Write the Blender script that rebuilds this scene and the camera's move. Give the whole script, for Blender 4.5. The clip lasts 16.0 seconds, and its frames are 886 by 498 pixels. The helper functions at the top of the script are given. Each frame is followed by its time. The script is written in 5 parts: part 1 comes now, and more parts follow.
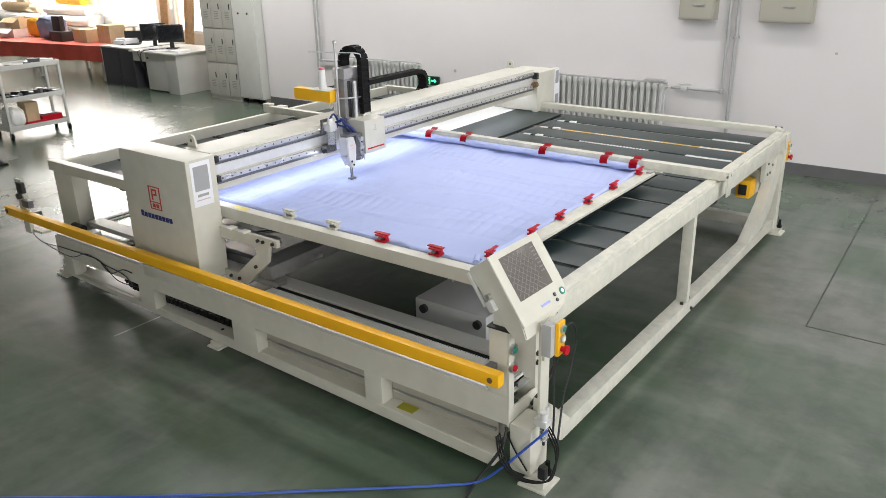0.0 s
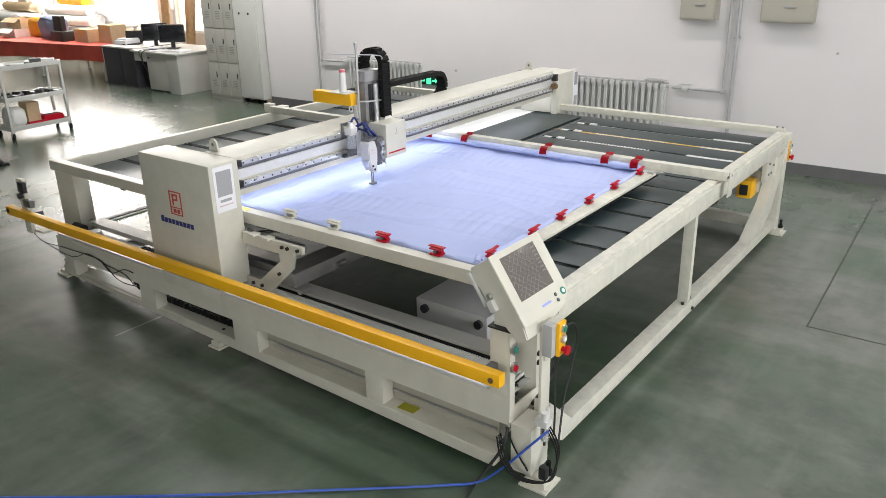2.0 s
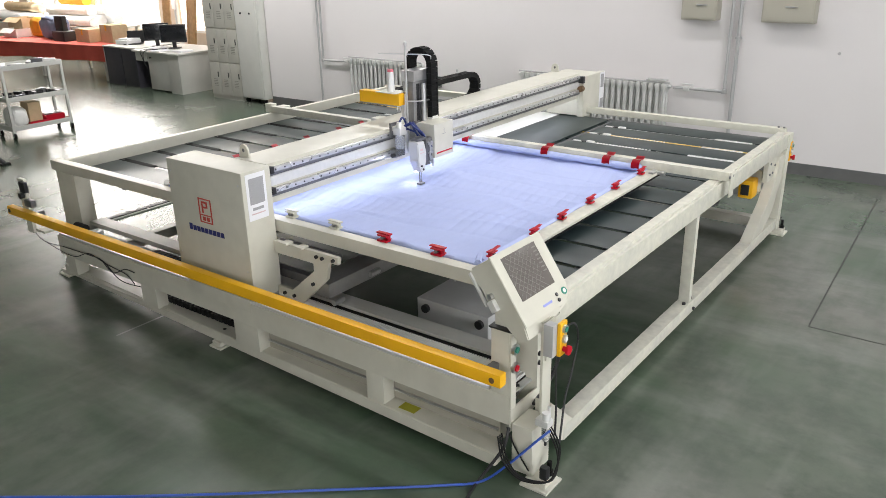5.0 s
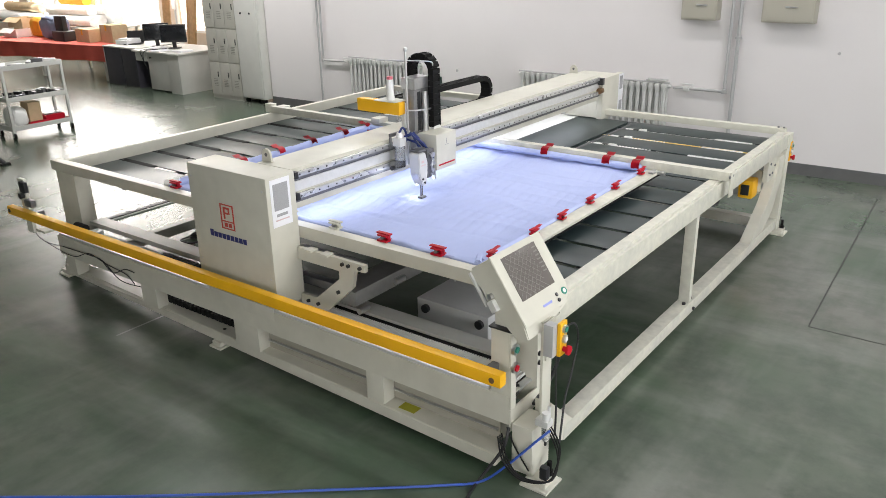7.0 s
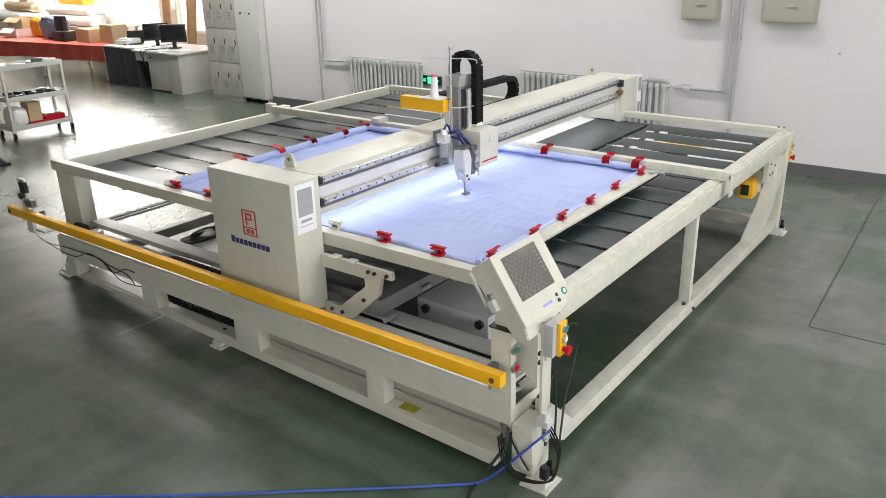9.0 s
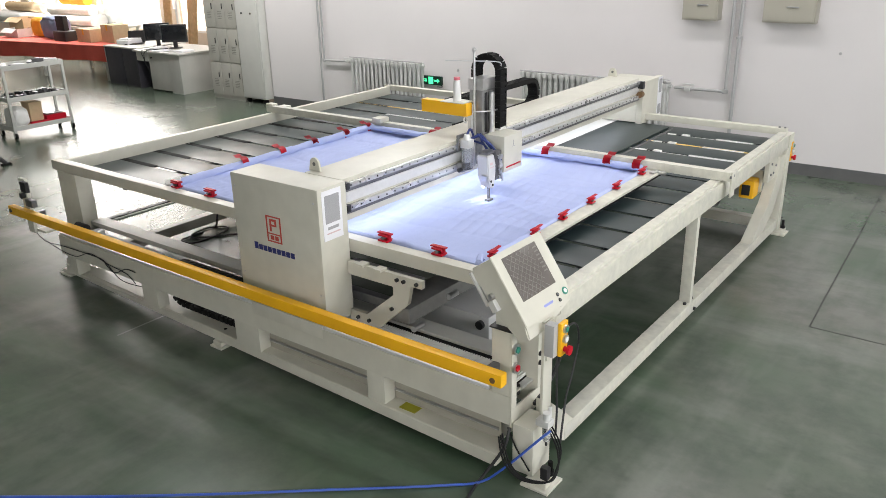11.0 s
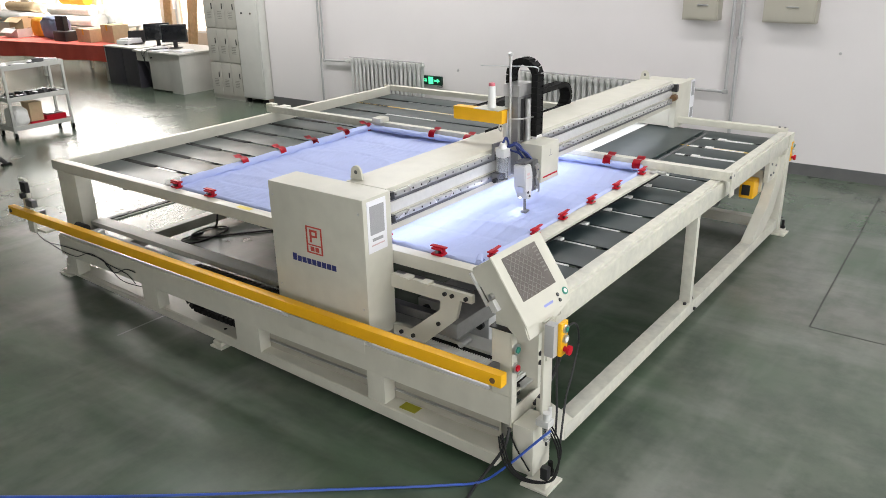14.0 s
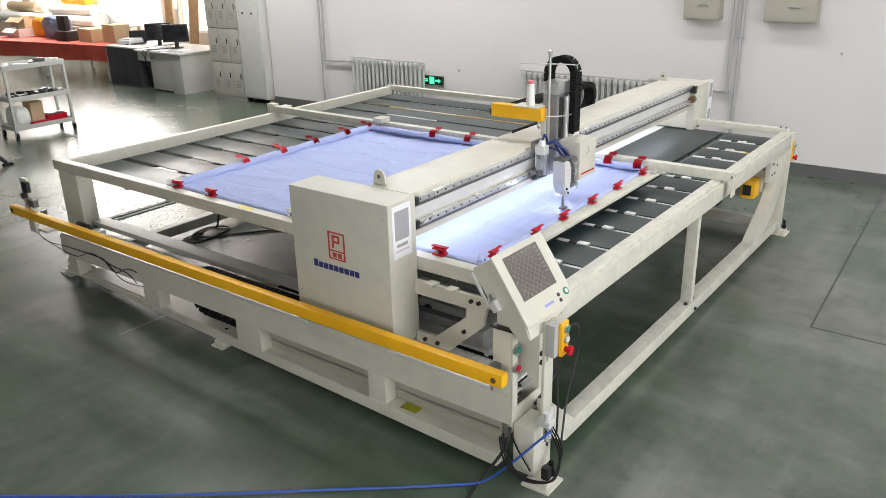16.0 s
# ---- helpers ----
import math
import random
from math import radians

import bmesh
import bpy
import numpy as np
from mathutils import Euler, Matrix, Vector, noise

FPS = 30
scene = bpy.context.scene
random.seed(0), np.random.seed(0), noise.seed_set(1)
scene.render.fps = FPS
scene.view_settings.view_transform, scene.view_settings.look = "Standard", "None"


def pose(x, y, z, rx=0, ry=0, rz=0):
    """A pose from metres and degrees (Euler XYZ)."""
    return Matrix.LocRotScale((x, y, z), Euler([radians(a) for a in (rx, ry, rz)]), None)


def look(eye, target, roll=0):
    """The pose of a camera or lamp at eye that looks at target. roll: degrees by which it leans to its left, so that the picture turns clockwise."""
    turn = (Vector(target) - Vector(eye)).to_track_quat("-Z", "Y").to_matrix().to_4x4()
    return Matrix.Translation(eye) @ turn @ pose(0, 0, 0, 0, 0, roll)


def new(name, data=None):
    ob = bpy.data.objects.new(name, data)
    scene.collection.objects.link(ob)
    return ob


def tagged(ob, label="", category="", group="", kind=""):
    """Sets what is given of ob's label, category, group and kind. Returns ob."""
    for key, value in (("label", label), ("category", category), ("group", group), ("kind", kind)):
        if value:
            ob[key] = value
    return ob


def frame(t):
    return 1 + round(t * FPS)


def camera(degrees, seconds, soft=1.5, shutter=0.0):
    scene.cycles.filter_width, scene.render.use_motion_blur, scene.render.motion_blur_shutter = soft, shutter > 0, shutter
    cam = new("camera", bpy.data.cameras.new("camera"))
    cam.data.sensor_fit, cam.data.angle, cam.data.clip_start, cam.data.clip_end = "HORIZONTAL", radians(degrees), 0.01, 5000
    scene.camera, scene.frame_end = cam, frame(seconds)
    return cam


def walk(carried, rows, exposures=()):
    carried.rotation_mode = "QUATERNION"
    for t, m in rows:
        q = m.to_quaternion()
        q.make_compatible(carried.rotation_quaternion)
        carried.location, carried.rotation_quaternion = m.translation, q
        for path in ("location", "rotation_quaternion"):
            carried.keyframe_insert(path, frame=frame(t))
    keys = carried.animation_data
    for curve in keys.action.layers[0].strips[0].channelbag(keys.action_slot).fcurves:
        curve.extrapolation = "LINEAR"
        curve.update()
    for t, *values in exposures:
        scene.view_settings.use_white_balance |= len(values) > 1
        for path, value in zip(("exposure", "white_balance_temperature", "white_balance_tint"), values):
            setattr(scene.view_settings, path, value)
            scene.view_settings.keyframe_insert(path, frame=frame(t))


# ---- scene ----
# the camera: one hand-held stand with a slow turn to its left
EYE = Vector((-2.994, -1.714, 2.682))
PITCH, ROLL, YAW = -0.371, -1.26, 0.649
cam = camera(58.86, 16.0, soft=0.68)
TURN = [(0, -0.296), (0.5, -0.288), (1, -0.283), (1.5, -0.262), (2, -0.225), (2.5, -0.196), (3, -0.168), (3.5, -0.152),
        (4, -0.146), (6.5, -0.137), (7, -0.142), (8, -0.142), (9, -0.14), (11.5, -0.066), (12, -0.064), (12.5, -0.085),
        (13, -0.122), (13.5, -0.12), (14, -0.075), (14.5, -0.035), (15, -0.013), (15.5, 0.0), (16, 0.0)]


def aim(turn):
    yaw = YAW + radians(turn)
    way = Vector((math.cos(yaw) * math.cos(PITCH), math.sin(yaw) * math.cos(PITCH), math.sin(PITCH)))
    return look(EYE, EYE + way, ROLL)


walk(cam, [(t, aim(a)) for t, a in TURN])

# ---- light ----
world = bpy.data.worlds.new("world")
scene.world = world
world.use_nodes = True
sky = world.node_tree.nodes.new("ShaderNodeTexSky")
sky.sky_type, sky.sun_disc = "NISHITA", False
sky.sun_elevation, sky.sun_rotation = radians(40), radians(60)
world.node_tree.links.new(sky.outputs[0], world.node_tree.nodes["Background"].inputs[0])
world.node_tree.nodes["Background"].inputs[1].default_value = 0.12
scene.view_settings.exposure = -0.20


def area_lamp(name, place, target, size_x, size_y, watts, colour):
    lamp = bpy.data.lights.new(name, "AREA")
    lamp.shape, lamp.size, lamp.size_y, lamp.energy, lamp.color = "RECTANGLE", size_x, size_y, watts, colour
    ob = new(name, lamp)
    ob.matrix_world = look(place, target)
    return ob


# tall windows behind the far work tables; then an added fill lamp behind the camera, no window there
area_lamp("window_and_fill_light", (9.3, 17.7, 2.6), (3.0, 13.7, -0.6), 6.9, 3.4, 690, (1.0, 0.97, 0.93))
area_lamp("window_and_fill_light", (0.6, -6.9, 2.4), (1.2, 1.0, 0.7), 6.0, 2.6, 610, (0.97, 0.985, 1.0))
# rows of unseen ceiling lamps, power set one by one; far-bay ones are added fill
for lamp_x, lamp_y, watts in ((1.9, -2.5, 60), (1.9, 1.5, 64), (5.0, -2.5, 46), (5.0, 1.5, 52), (5.0, 5.5, 138), (5.0, 9.5, 170),
                              (1.9, 5.5, 34), (7.6, 13.0, 50), (7.4, 17.6, 150), (7.4, 22.2, 60)):
    area_lamp("ceiling_fill_light", (lamp_x, lamp_y, 4.55), (lamp_x, lamp_y, 0), 0.35, 2.6, watts, (1.0, 0.985, 0.975))
# added fill lamp before the solid west wall, to brighten the front faces
area_lamp("window_and_fill_light", (-6.9, -2.0, 2.5), (0.0, 1.2, 0.9), 5.0, 2.2, 390, (1.0, 0.985, 0.96))


# ---- materials ----
def mat(name, colour, rough=0.5, metal=0.0, vary=0.08, scale=6.0, bump=0.0, bump_scale=60.0, emit=None, power=0.0,
        second=None, mask_scale=1.2, coat=0.0, rough_vary=0.1, random_tint=0.0):
    m = bpy.data.materials.new(name)
    m.use_nodes = True
    nt = m.node_tree
    b = nt.nodes["Principled BSDF"]
    b.inputs["Metallic"].default_value = metal
    b.inputs["Coat Weight"].default_value = coat
    co = nt.nodes.new("ShaderNodeTexCoord")
    n1 = nt.nodes.new("ShaderNodeTexNoise")
    n1.inputs["Scale"].default_value, n1.inputs["Detail"].default_value = scale, 8
    nt.links.new(co.outputs["Object"], n1.inputs["Vector"])
    ramp = nt.nodes.new("ShaderNodeMapRange")
    ramp.inputs["From Min"].default_value, ramp.inputs["From Max"].default_value = 0.25, 0.75
    ramp.inputs["To Min"].default_value, ramp.inputs["To Max"].default_value = 1 - vary, 1 + vary
    nt.links.new(n1.outputs["Fac"], ramp.inputs["Value"])
    base = nt.nodes.new("ShaderNodeMix")
    base.data_type = "RGBA"
    base.inputs["A"].default_value = (*colour, 1)
    base.inputs["B"].default_value = (*(second or colour), 1)
    n2 = nt.nodes.new("ShaderNodeTexNoise")
    n2.inputs["Scale"].default_value, n2.inputs["Detail"].default_value = mask_scale, 5
    nt.links.new(co.outputs["Object"], n2.inputs["Vector"])
    r2 = nt.nodes.new("ShaderNodeMapRange")
    r2.inputs["From Min"].default_value, r2.inputs["From Max"].default_value = 0.28, 0.72
    nt.links.new(n2.outputs["Fac"], r2.inputs["Value"])
    nt.links.new(r2.outputs["Result"], base.inputs["Factor"])
    mul = nt.nodes.new("ShaderNodeVectorMath")
    mul.operation = "SCALE"
    nt.links.new(base.outputs["Result"], mul.inputs[0])
    last = ramp.outputs["Result"]
    if random_tint:
        info = nt.nodes.new("ShaderNodeObjectInfo")
        rr = nt.nodes.new("ShaderNodeMapRange")
        rr.inputs["To Min"].default_value, rr.inputs["To Max"].default_value = 1 - random_tint, 1 + random_tint
        nt.links.new(info.outputs["Random"], rr.inputs["Value"])
        mm = nt.nodes.new("ShaderNodeMath")
        mm.operation = "MULTIPLY"
        nt.links.new(last, mm.inputs[0])
        nt.links.new(rr.outputs["Result"], mm.inputs[1])
        last = mm.outputs[0]
    nt.links.new(last, mul.inputs["Scale"])
    nt.links.new(mul.outputs["Vector"], b.inputs["Base Color"])
    rg = nt.nodes.new("ShaderNodeMapRange")
    rg.inputs["To Min"].default_value = max(0.02, rough - rough_vary)
    rg.inputs["To Max"].default_value = min(1, rough + rough_vary)
    nt.links.new(n2.outputs["Fac"], rg.inputs["Value"])
    nt.links.new(rg.outputs["Result"], b.inputs["Roughness"])
    if bump:
        n3 = nt.nodes.new("ShaderNodeTexNoise")
        n3.inputs["Scale"].default_value, n3.inputs["Detail"].default_value = bump_scale, 4
        nt.links.new(co.outputs["Object"], n3.inputs["Vector"])
        bp = nt.nodes.new("ShaderNodeBump")
        bp.inputs["Strength"].default_value, bp.inputs["Distance"].default_value = bump, 0.01
        nt.links.new(n3.outputs["Fac"], bp.inputs["Height"])
        nt.links.new(bp.outputs["Normal"], b.inputs["Normal"])
    if emit:
        b.inputs["Emission Color"].default_value = (*emit, 1)
        b.inputs["Emission Strength"].default_value = power
    return m


CREAM = mat("cream_enamel", (0.630, 0.613, 0.535), 0.40, vary=0.05, scale=9, second=(0.575, 0.56, 0.485), mask_scale=2.5)
WORN_CREAM = mat("worn_cream_enamel", (0.65, 0.63, 0.54), 0.44, vary=0.10, scale=22, second=(0.53, 0.525, 0.47), mask_scale=5)
YELLOW = mat("amber_yellow_paint", (0.92, 0.50, 0.012), 0.42, vary=0.05, second=(0.83, 0.42, 0.01))
STEEL = mat("brushed_steel", (0.62, 0.62, 0.62), 0.32, 0.9, vary=0.06, scale=40)
RAIL_STEEL = mat("polished_rail_steel", (0.74, 0.74, 0.74), 0.28, 0.65, vary=0.08, scale=30)
DARK_STEEL = mat("oiled_dark_steel", (0.20, 0.20, 0.21), 0.4, 0.7, vary=0.15, scale=25)
ALU = mat("anodised_aluminium", (0.77, 0.77, 0.76), 0.38, 0.35, vary=0.05, scale=30)
BLACK = mat("black_plastic", (0.018, 0.018, 0.02), 0.5, vary=0.2)
RUBBER = mat("black_rubber", (0.012, 0.012, 0.012), 0.7, vary=0.2)
RUBBER.node_tree.nodes["Principled BSDF"].inputs["Specular IOR Level"].default_value = 0.15
RED = mat("red_plastic", (0.46, 0.006, 0.020), 0.42, vary=0.08)
RED.node_tree.nodes["Principled BSDF"].inputs["Specular IOR Level"].default_value = 0.25
WHITE_P = mat("white_plastic", (0.8, 0.8, 0.78), 0.4, vary=0.02)
BELT = mat("dark_green_grey_belt", (0.022, 0.035, 0.037), 0.34, vary=0.15, scale=14, second=(0.029, 0.044, 0.046), random_tint=0.08)
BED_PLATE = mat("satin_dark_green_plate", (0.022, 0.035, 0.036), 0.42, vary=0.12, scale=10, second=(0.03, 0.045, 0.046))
QUILT = mat("pale_blue_cotton", (0.42, 0.48, 0.76), 0.9, vary=0.03, scale=5, second=(0.45, 0.51, 0.78), bump=0.12, bump_scale=260)
LED = mat("white_led", (0.9, 0.9, 0.9), 0.4, emit=(0.85, 0.88, 1.0), power=3.8)
SPOT = mat("needle_led", (0.9, 0.9, 0.9), 0.4, emit=(0.9, 0.95, 1.0), power=700)
WALL = mat("wall_paint", (0.705, 0.674, 0.674), 0.75, vary=0.02, scale=2, second=(0.675, 0.648, 0.65), mask_scale=0.5, bump=0.03, bump_scale=40)


def floor_paint():
    """Worn green floor paint: grey bare patches, scuffed streaks, fine speckle and a low gloss."""
    m = bpy.data.materials.new("green_grey_epoxy_floor")
    m.use_nodes = True
    nt = m.node_tree
    b = nt.nodes["Principled BSDF"]
    co = nt.nodes.new("ShaderNodeTexCoord")

    def cloud(scale, detail, lo, hi, stretch=(1, 1, 1), turn=0.0, rough=0.55):
        mp = nt.nodes.new("ShaderNodeMapping")
        mp.inputs["Scale"].default_value, mp.inputs["Rotation"].default_value = stretch, (0, 0, radians(turn))
        nt.links.new(co.outputs["Object"], mp.inputs["Vector"])
        n = nt.nodes.new("ShaderNodeTexNoise")
        n.inputs["Scale"].default_value, n.inputs["Detail"].default_value, n.inputs["Roughness"].default_value = scale, detail, rough
        nt.links.new(mp.outputs["Vector"], n.inputs["Vector"])
        r = nt.nodes.new("ShaderNodeMapRange")
        r.inputs["From Min"].default_value, r.inputs["From Max"].default_value = lo, hi
        nt.links.new(n.outputs["Fac"], r.inputs["Value"])
        return r.outputs["Result"]

    def blend(first, colour, fac, most):
        k = nt.nodes.new("ShaderNodeMath")
        k.operation = "MULTIPLY"
        k.inputs[1].default_value = most
        nt.links.new(fac, k.inputs[0])
        mx = nt.nodes.new("ShaderNodeMix")
        mx.data_type = "RGBA"
        if isinstance(first, tuple):
            mx.inputs["A"].default_value = first
        else:
            nt.links.new(first, mx.inputs["A"])
        mx.inputs["B"].default_value = colour
        nt.links.new(k.outputs[0], mx.inputs["Factor"])
        return mx.outputs["Result"]

    c = blend((0.066, 0.102, 0.066, 1), (0.158, 0.153, 0.138, 1), cloud(0.45, 4, 0.42, 0.66), 0.72)
    c = blend(c, (0.046, 0.068, 0.049, 1), cloud(1.7, 6, 0.46, 0.70, rough=0.65), 0.85)
    c = blend(c, (0.29, 0.29, 0.27, 1), cloud(1.1, 5, 0.50, 0.82, (1.0, 0.28, 1), 35, 0.62), 0.50)
    c = blend(c, (0.27, 0.275, 0.25, 1), cloud(1.3, 5, 0.50, 0.82, (0.25, 1.0, 1), 12, 0.62), 0.50)
    c = blend(c, (0.05, 0.06, 0.05, 1), cloud(7.0, 5, 0.50, 0.85, (1, 0.5, 1), 60, 0.6), 0.45)
    nt.links.new(c, b.inputs["Base Color"])
    b.inputs["Roughness"].default_value = 0.26
    return m


FLOOR = floor_paint()
# for the unseen ceiling: pale as fill and for the belts' reflections
ROOF = mat("pale_unseen_ceiling", (0.74, 0.735, 0.73), 0.8, vary=0.1, scale=1.5)
# for the unseen west wall: dark so that less light reaches the floor
DARK_UNSEEN_WALL = mat("dark_unseen_wall", (0.30, 0.30, 0.29), 0.8, vary=0.1, scale=1.5)
SKIRT = mat("dark_grey_skirting", (0.11, 0.11, 0.11), 0.5, vary=0.1)


TIMBER = mat("birch_wood", (0.42, 0.27, 0.13), 0.55, vary=0.2, scale=14)
CARDBOARD = mat("cardboard", (0.56, 0.42, 0.26), 0.85, vary=0.08, scale=12)
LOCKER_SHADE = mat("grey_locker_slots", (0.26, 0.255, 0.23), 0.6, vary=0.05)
LOCKER = mat("grey_green_locker_paint", (0.50, 0.49, 0.44), 0.45, vary=0.03, second=(0.37, 0.36, 0.32))
PALE_GREY = mat("pale_grey_enamel", (0.55, 0.55, 0.52), 0.42, vary=0.03)
DESK_GREY = mat("grey_desk_panel", (0.44, 0.44, 0.41), 0.5, vary=0.04)
DESK_BLACK = mat("black_brown_desk_panel", (0.042, 0.040, 0.050), 0.4, vary=0.15)
REDCLOTH = mat("red_table_cloth", (0.74, 0.17, 0.13), 0.85, vary=0.08, scale=4, second=(0.68, 0.14, 0.10))
BLUEHOSE = mat("blue_air_hose", (0.03, 0.085, 0.40), 0.4, vary=0.05)
BLUEBAG = mat("blue_grey_cloth", (0.20, 0.25, 0.36), 0.9, vary=0.2, scale=5)
NAVY_HOSE = mat("navy_air_hose", (0.012, 0.028, 0.15), 0.4, vary=0.05)
ORANGE = mat("orange_yellow_cloth", (0.75, 0.40, 0.03), 0.8, vary=0.1)
WRAP = mat("white_wrap", (0.8, 0.8, 0.78), 0.5, vary=0.05)
PAPER = mat("white_paper_label", (0.83, 0.83, 0.86), 0.6, vary=0.02)
PRINT_GREY = mat("grey_print", (0.36, 0.36, 0.37), 0.7, vary=0.10, scale=160)
PRINT_PALE = mat("faint_pink_print", (0.66, 0.50, 0.50), 0.7, vary=0.1)
PRINT_RED = mat("red_print", (0.50, 0.07, 0.05), 0.6, vary=0.1)
PRINT_BLUE = mat("dark_blue_print", (0.03, 0.035, 0.16), 0.6, vary=0.1)
GLOW_GREEN = mat("green_sign_glow", (0.02, 0.3, 0.12), 0.4, emit=(0.10, 0.95, 0.45), power=1.6)
SIGN_DARK = mat("dark_green_sign_panel", (0.004, 0.03, 0.018), 0.3)
SCREEN = mat("dark_screen", (0.14, 0.125, 0.115), 0.22, vary=0.05)
SCREEN_LINE = mat("screen_lines", (0.205, 0.188, 0.175), 0.3, vary=0.05)
GREEN_P = mat("green_plastic", (0.03, 0.22, 0.16), 0.4)
BRASS = mat("brown_fitting", (0.16, 0.09, 0.04), 0.5)
RADIATOR = mat("silver_radiator_paint", (0.64, 0.64, 0.63), 0.35, 0.25, vary=0.06, scale=20)
PIPE_P = mat("grey_painted_pipe", (0.40, 0.40, 0.40), 0.45, vary=0.05)
BOX_P = mat("beige_grey_box_paint", (0.40, 0.38, 0.32), 0.5, vary=0.02)
PALE_LINE = mat("pale_floor_filler", (0.17, 0.18, 0.16), 0.6, vary=0.3, scale=12)
CONCRETE_LINE = mat("dark_floor_joint", (0.040, 0.042, 0.038), 0.8, vary=0.2)
TROUGH = mat("grey_steel_plate", (0.45, 0.45, 0.44), 0.42, 0.35, vary=0.10, scale=18)
SUNLIT = mat("bright_daylight", (0.9, 0.9, 0.9), 0.9, emit=(1.0, 0.87, 0.73), power=1.5)
CLEAR = bpy.data.materials.new("clear_bowl")
CLEAR.use_nodes = True
cb = CLEAR.node_tree.nodes["Principled BSDF"]
cb.inputs["Transmission Weight"].default_value, cb.inputs["Roughness"].default_value = 0.92, 0.08
cb.inputs["Base Color"].default_value = (0.8, 0.82, 0.84, 1)


# ---- building helpers ----
def add_box(bm, x0, x1, y0, y1, z0, z1, bevel=0.0, m=None):
    r = bmesh.ops.create_cube(bm, size=1)
    vs = r["verts"]
    for v in vs:
        v.co = Vector(((x0 + x1) / 2 + v.co.x * (x1 - x0), (y0 + y1) / 2 + v.co.y * (y1 - y0), (z0 + z1) / 2 + v.co.z * (z1 - z0)))
    if bevel:
        es = {e for v in vs for e in v.link_edges}
        out = bmesh.ops.bevel(bm, geom=list(es), offset=bevel, segments=2, affect="EDGES", profile=0.7)
        vs = list({v for f in out["faces"] for v in f.verts} | {v for v in vs if v.is_valid})
    if m is not None:
        bmesh.ops.transform(bm, matrix=m, verts=[v for v in vs if v.is_valid])
    return vs


def boxes(*items, bevel=0.004):
    bm = bmesh.new()
    for it in items:
        add_box(bm, *it[:6], bevel=it[6] if len(it) > 6 else bevel)
    return bm


def add_tube(bm, a, b, r, r2=None, seg=14, caps=True):
    a, b = Vector(a), Vector(b)
    d = b - a
    m = Matrix.Translation((a + b) / 2) @ d.to_track_quat("Z", "Y").to_matrix().to_4x4()
    return bmesh.ops.create_cone(bm, cap_ends=caps, segments=seg, radius1=r, radius2=r if r2 is None else r2, depth=d.length, matrix=m)["verts"]


def tubes(*items, seg=14):
    bm = bmesh.new()
    for it in items:
        add_tube(bm, *it, seg=seg)
    return bm


def prism(points, axis, a, b, bevel=0.0):
    """A flat outline pushed along an axis from a to b. Points are the other two coordinates in order."""
    bm = bmesh.new()
    def at(p, q):
        return {"x": (q, p[0], p[1]), "y": (p[0], q, p[1]), "z": (p[0], p[1], q)}[axis]
    lo = [bm.verts.new(at(p, a)) for p in points]
    hi = [bm.verts.new(at(p, b)) for p in points]
    n = len(points)
    bm.faces.new(lo)
    bm.faces.new(hi)
    for i in range(n):
        bm.faces.new((lo[i], lo[(i + 1) % n], hi[(i + 1) % n], hi[i]))
    bmesh.ops.recalc_face_normals(bm, faces=bm.faces)
    if bevel:
        bmesh.ops.bevel(bm, geom=list(bm.edges), offset=bevel, segments=2, affect="EDGES")
    return bm


def cable_bm(points, r, seg=8, steps=8):
    """A round cable through the points."""
    pts = [Vector(p) for p in points]
    out = []
    for i in range(len(pts) - 1):
        p0, p1, p2, p3 = pts[max(i - 1, 0)], pts[i], pts[i + 1], pts[min(i + 2, len(pts) - 1)]
        for k in range(steps):
            s = k / steps
            out.append(0.5 * (2 * p1 + (p2 - p0) * s + (2 * p0 - 5 * p1 + 4 * p2 - p3) * s * s + (3 * p1 - p0 - 3 * p2 + p3) * s ** 3))
    out.append(pts[-1])
    bm = bmesh.new()
    rings = []
    for i, p in enumerate(out):
        d = out[min(i + 1, len(out) - 1)] - out[max(i - 1, 0)]
        q = d.to_track_quat("Z", "Y")
        rings.append([bm.verts.new(p + q @ Vector((r * math.cos(2 * math.pi * k / seg), r * math.sin(2 * math.pi * k / seg), 0))) for k in range(seg)])
    for a, b in zip(rings, rings[1:]):
        for k in range(seg):
            bm.faces.new((a[k], a[(k + 1) % seg], b[(k + 1) % seg], b[k]))
    bm.faces.new(rings[0])
    bm.faces.new(rings[-1])
    bmesh.ops.recalc_face_normals(bm, faces=bm.faces)
    return bm


def cloth_roll(a, b, r, seed, slack=1.0):
    """A wrinkled rolled hem from a to b."""
    a, b = Vector(a), Vector(b)
    n = int((b - a).length / 0.025)
    d = (b - a).normalized()
    side = d.cross(Vector((0, 0, 1)))
    bm = bmesh.new()
    rings = []
    for i in range(n + 1):
        p = a.lerp(b, i / n)
        ring = []
        for k in range(12):
            w = 2 * math.pi * k / 12
            rr = r * (1 + slack * 0.22 * noise.noise(Vector((i * 0.22 + seed, k * 0.8, seed))) + slack * 0.12 * noise.noise(Vector((i * 0.7, k * 1.3, seed))))
            ring.append(bm.verts.new(p + side * (math.cos(w) * rr * 1.15) + Vector((0, 0, math.sin(w) * rr))))
        rings.append(ring)
    for p, q in zip(rings, rings[1:]):
        for k in range(12):
            bm.faces.new((p[k], p[(k + 1) % 12], q[(k + 1) % 12], q[k]))
    bm.faces.new(rings[0])
    bm.faces.new(rings[-1])
    bmesh.ops.recalc_face_normals(bm, faces=bm.faces)
    return bm


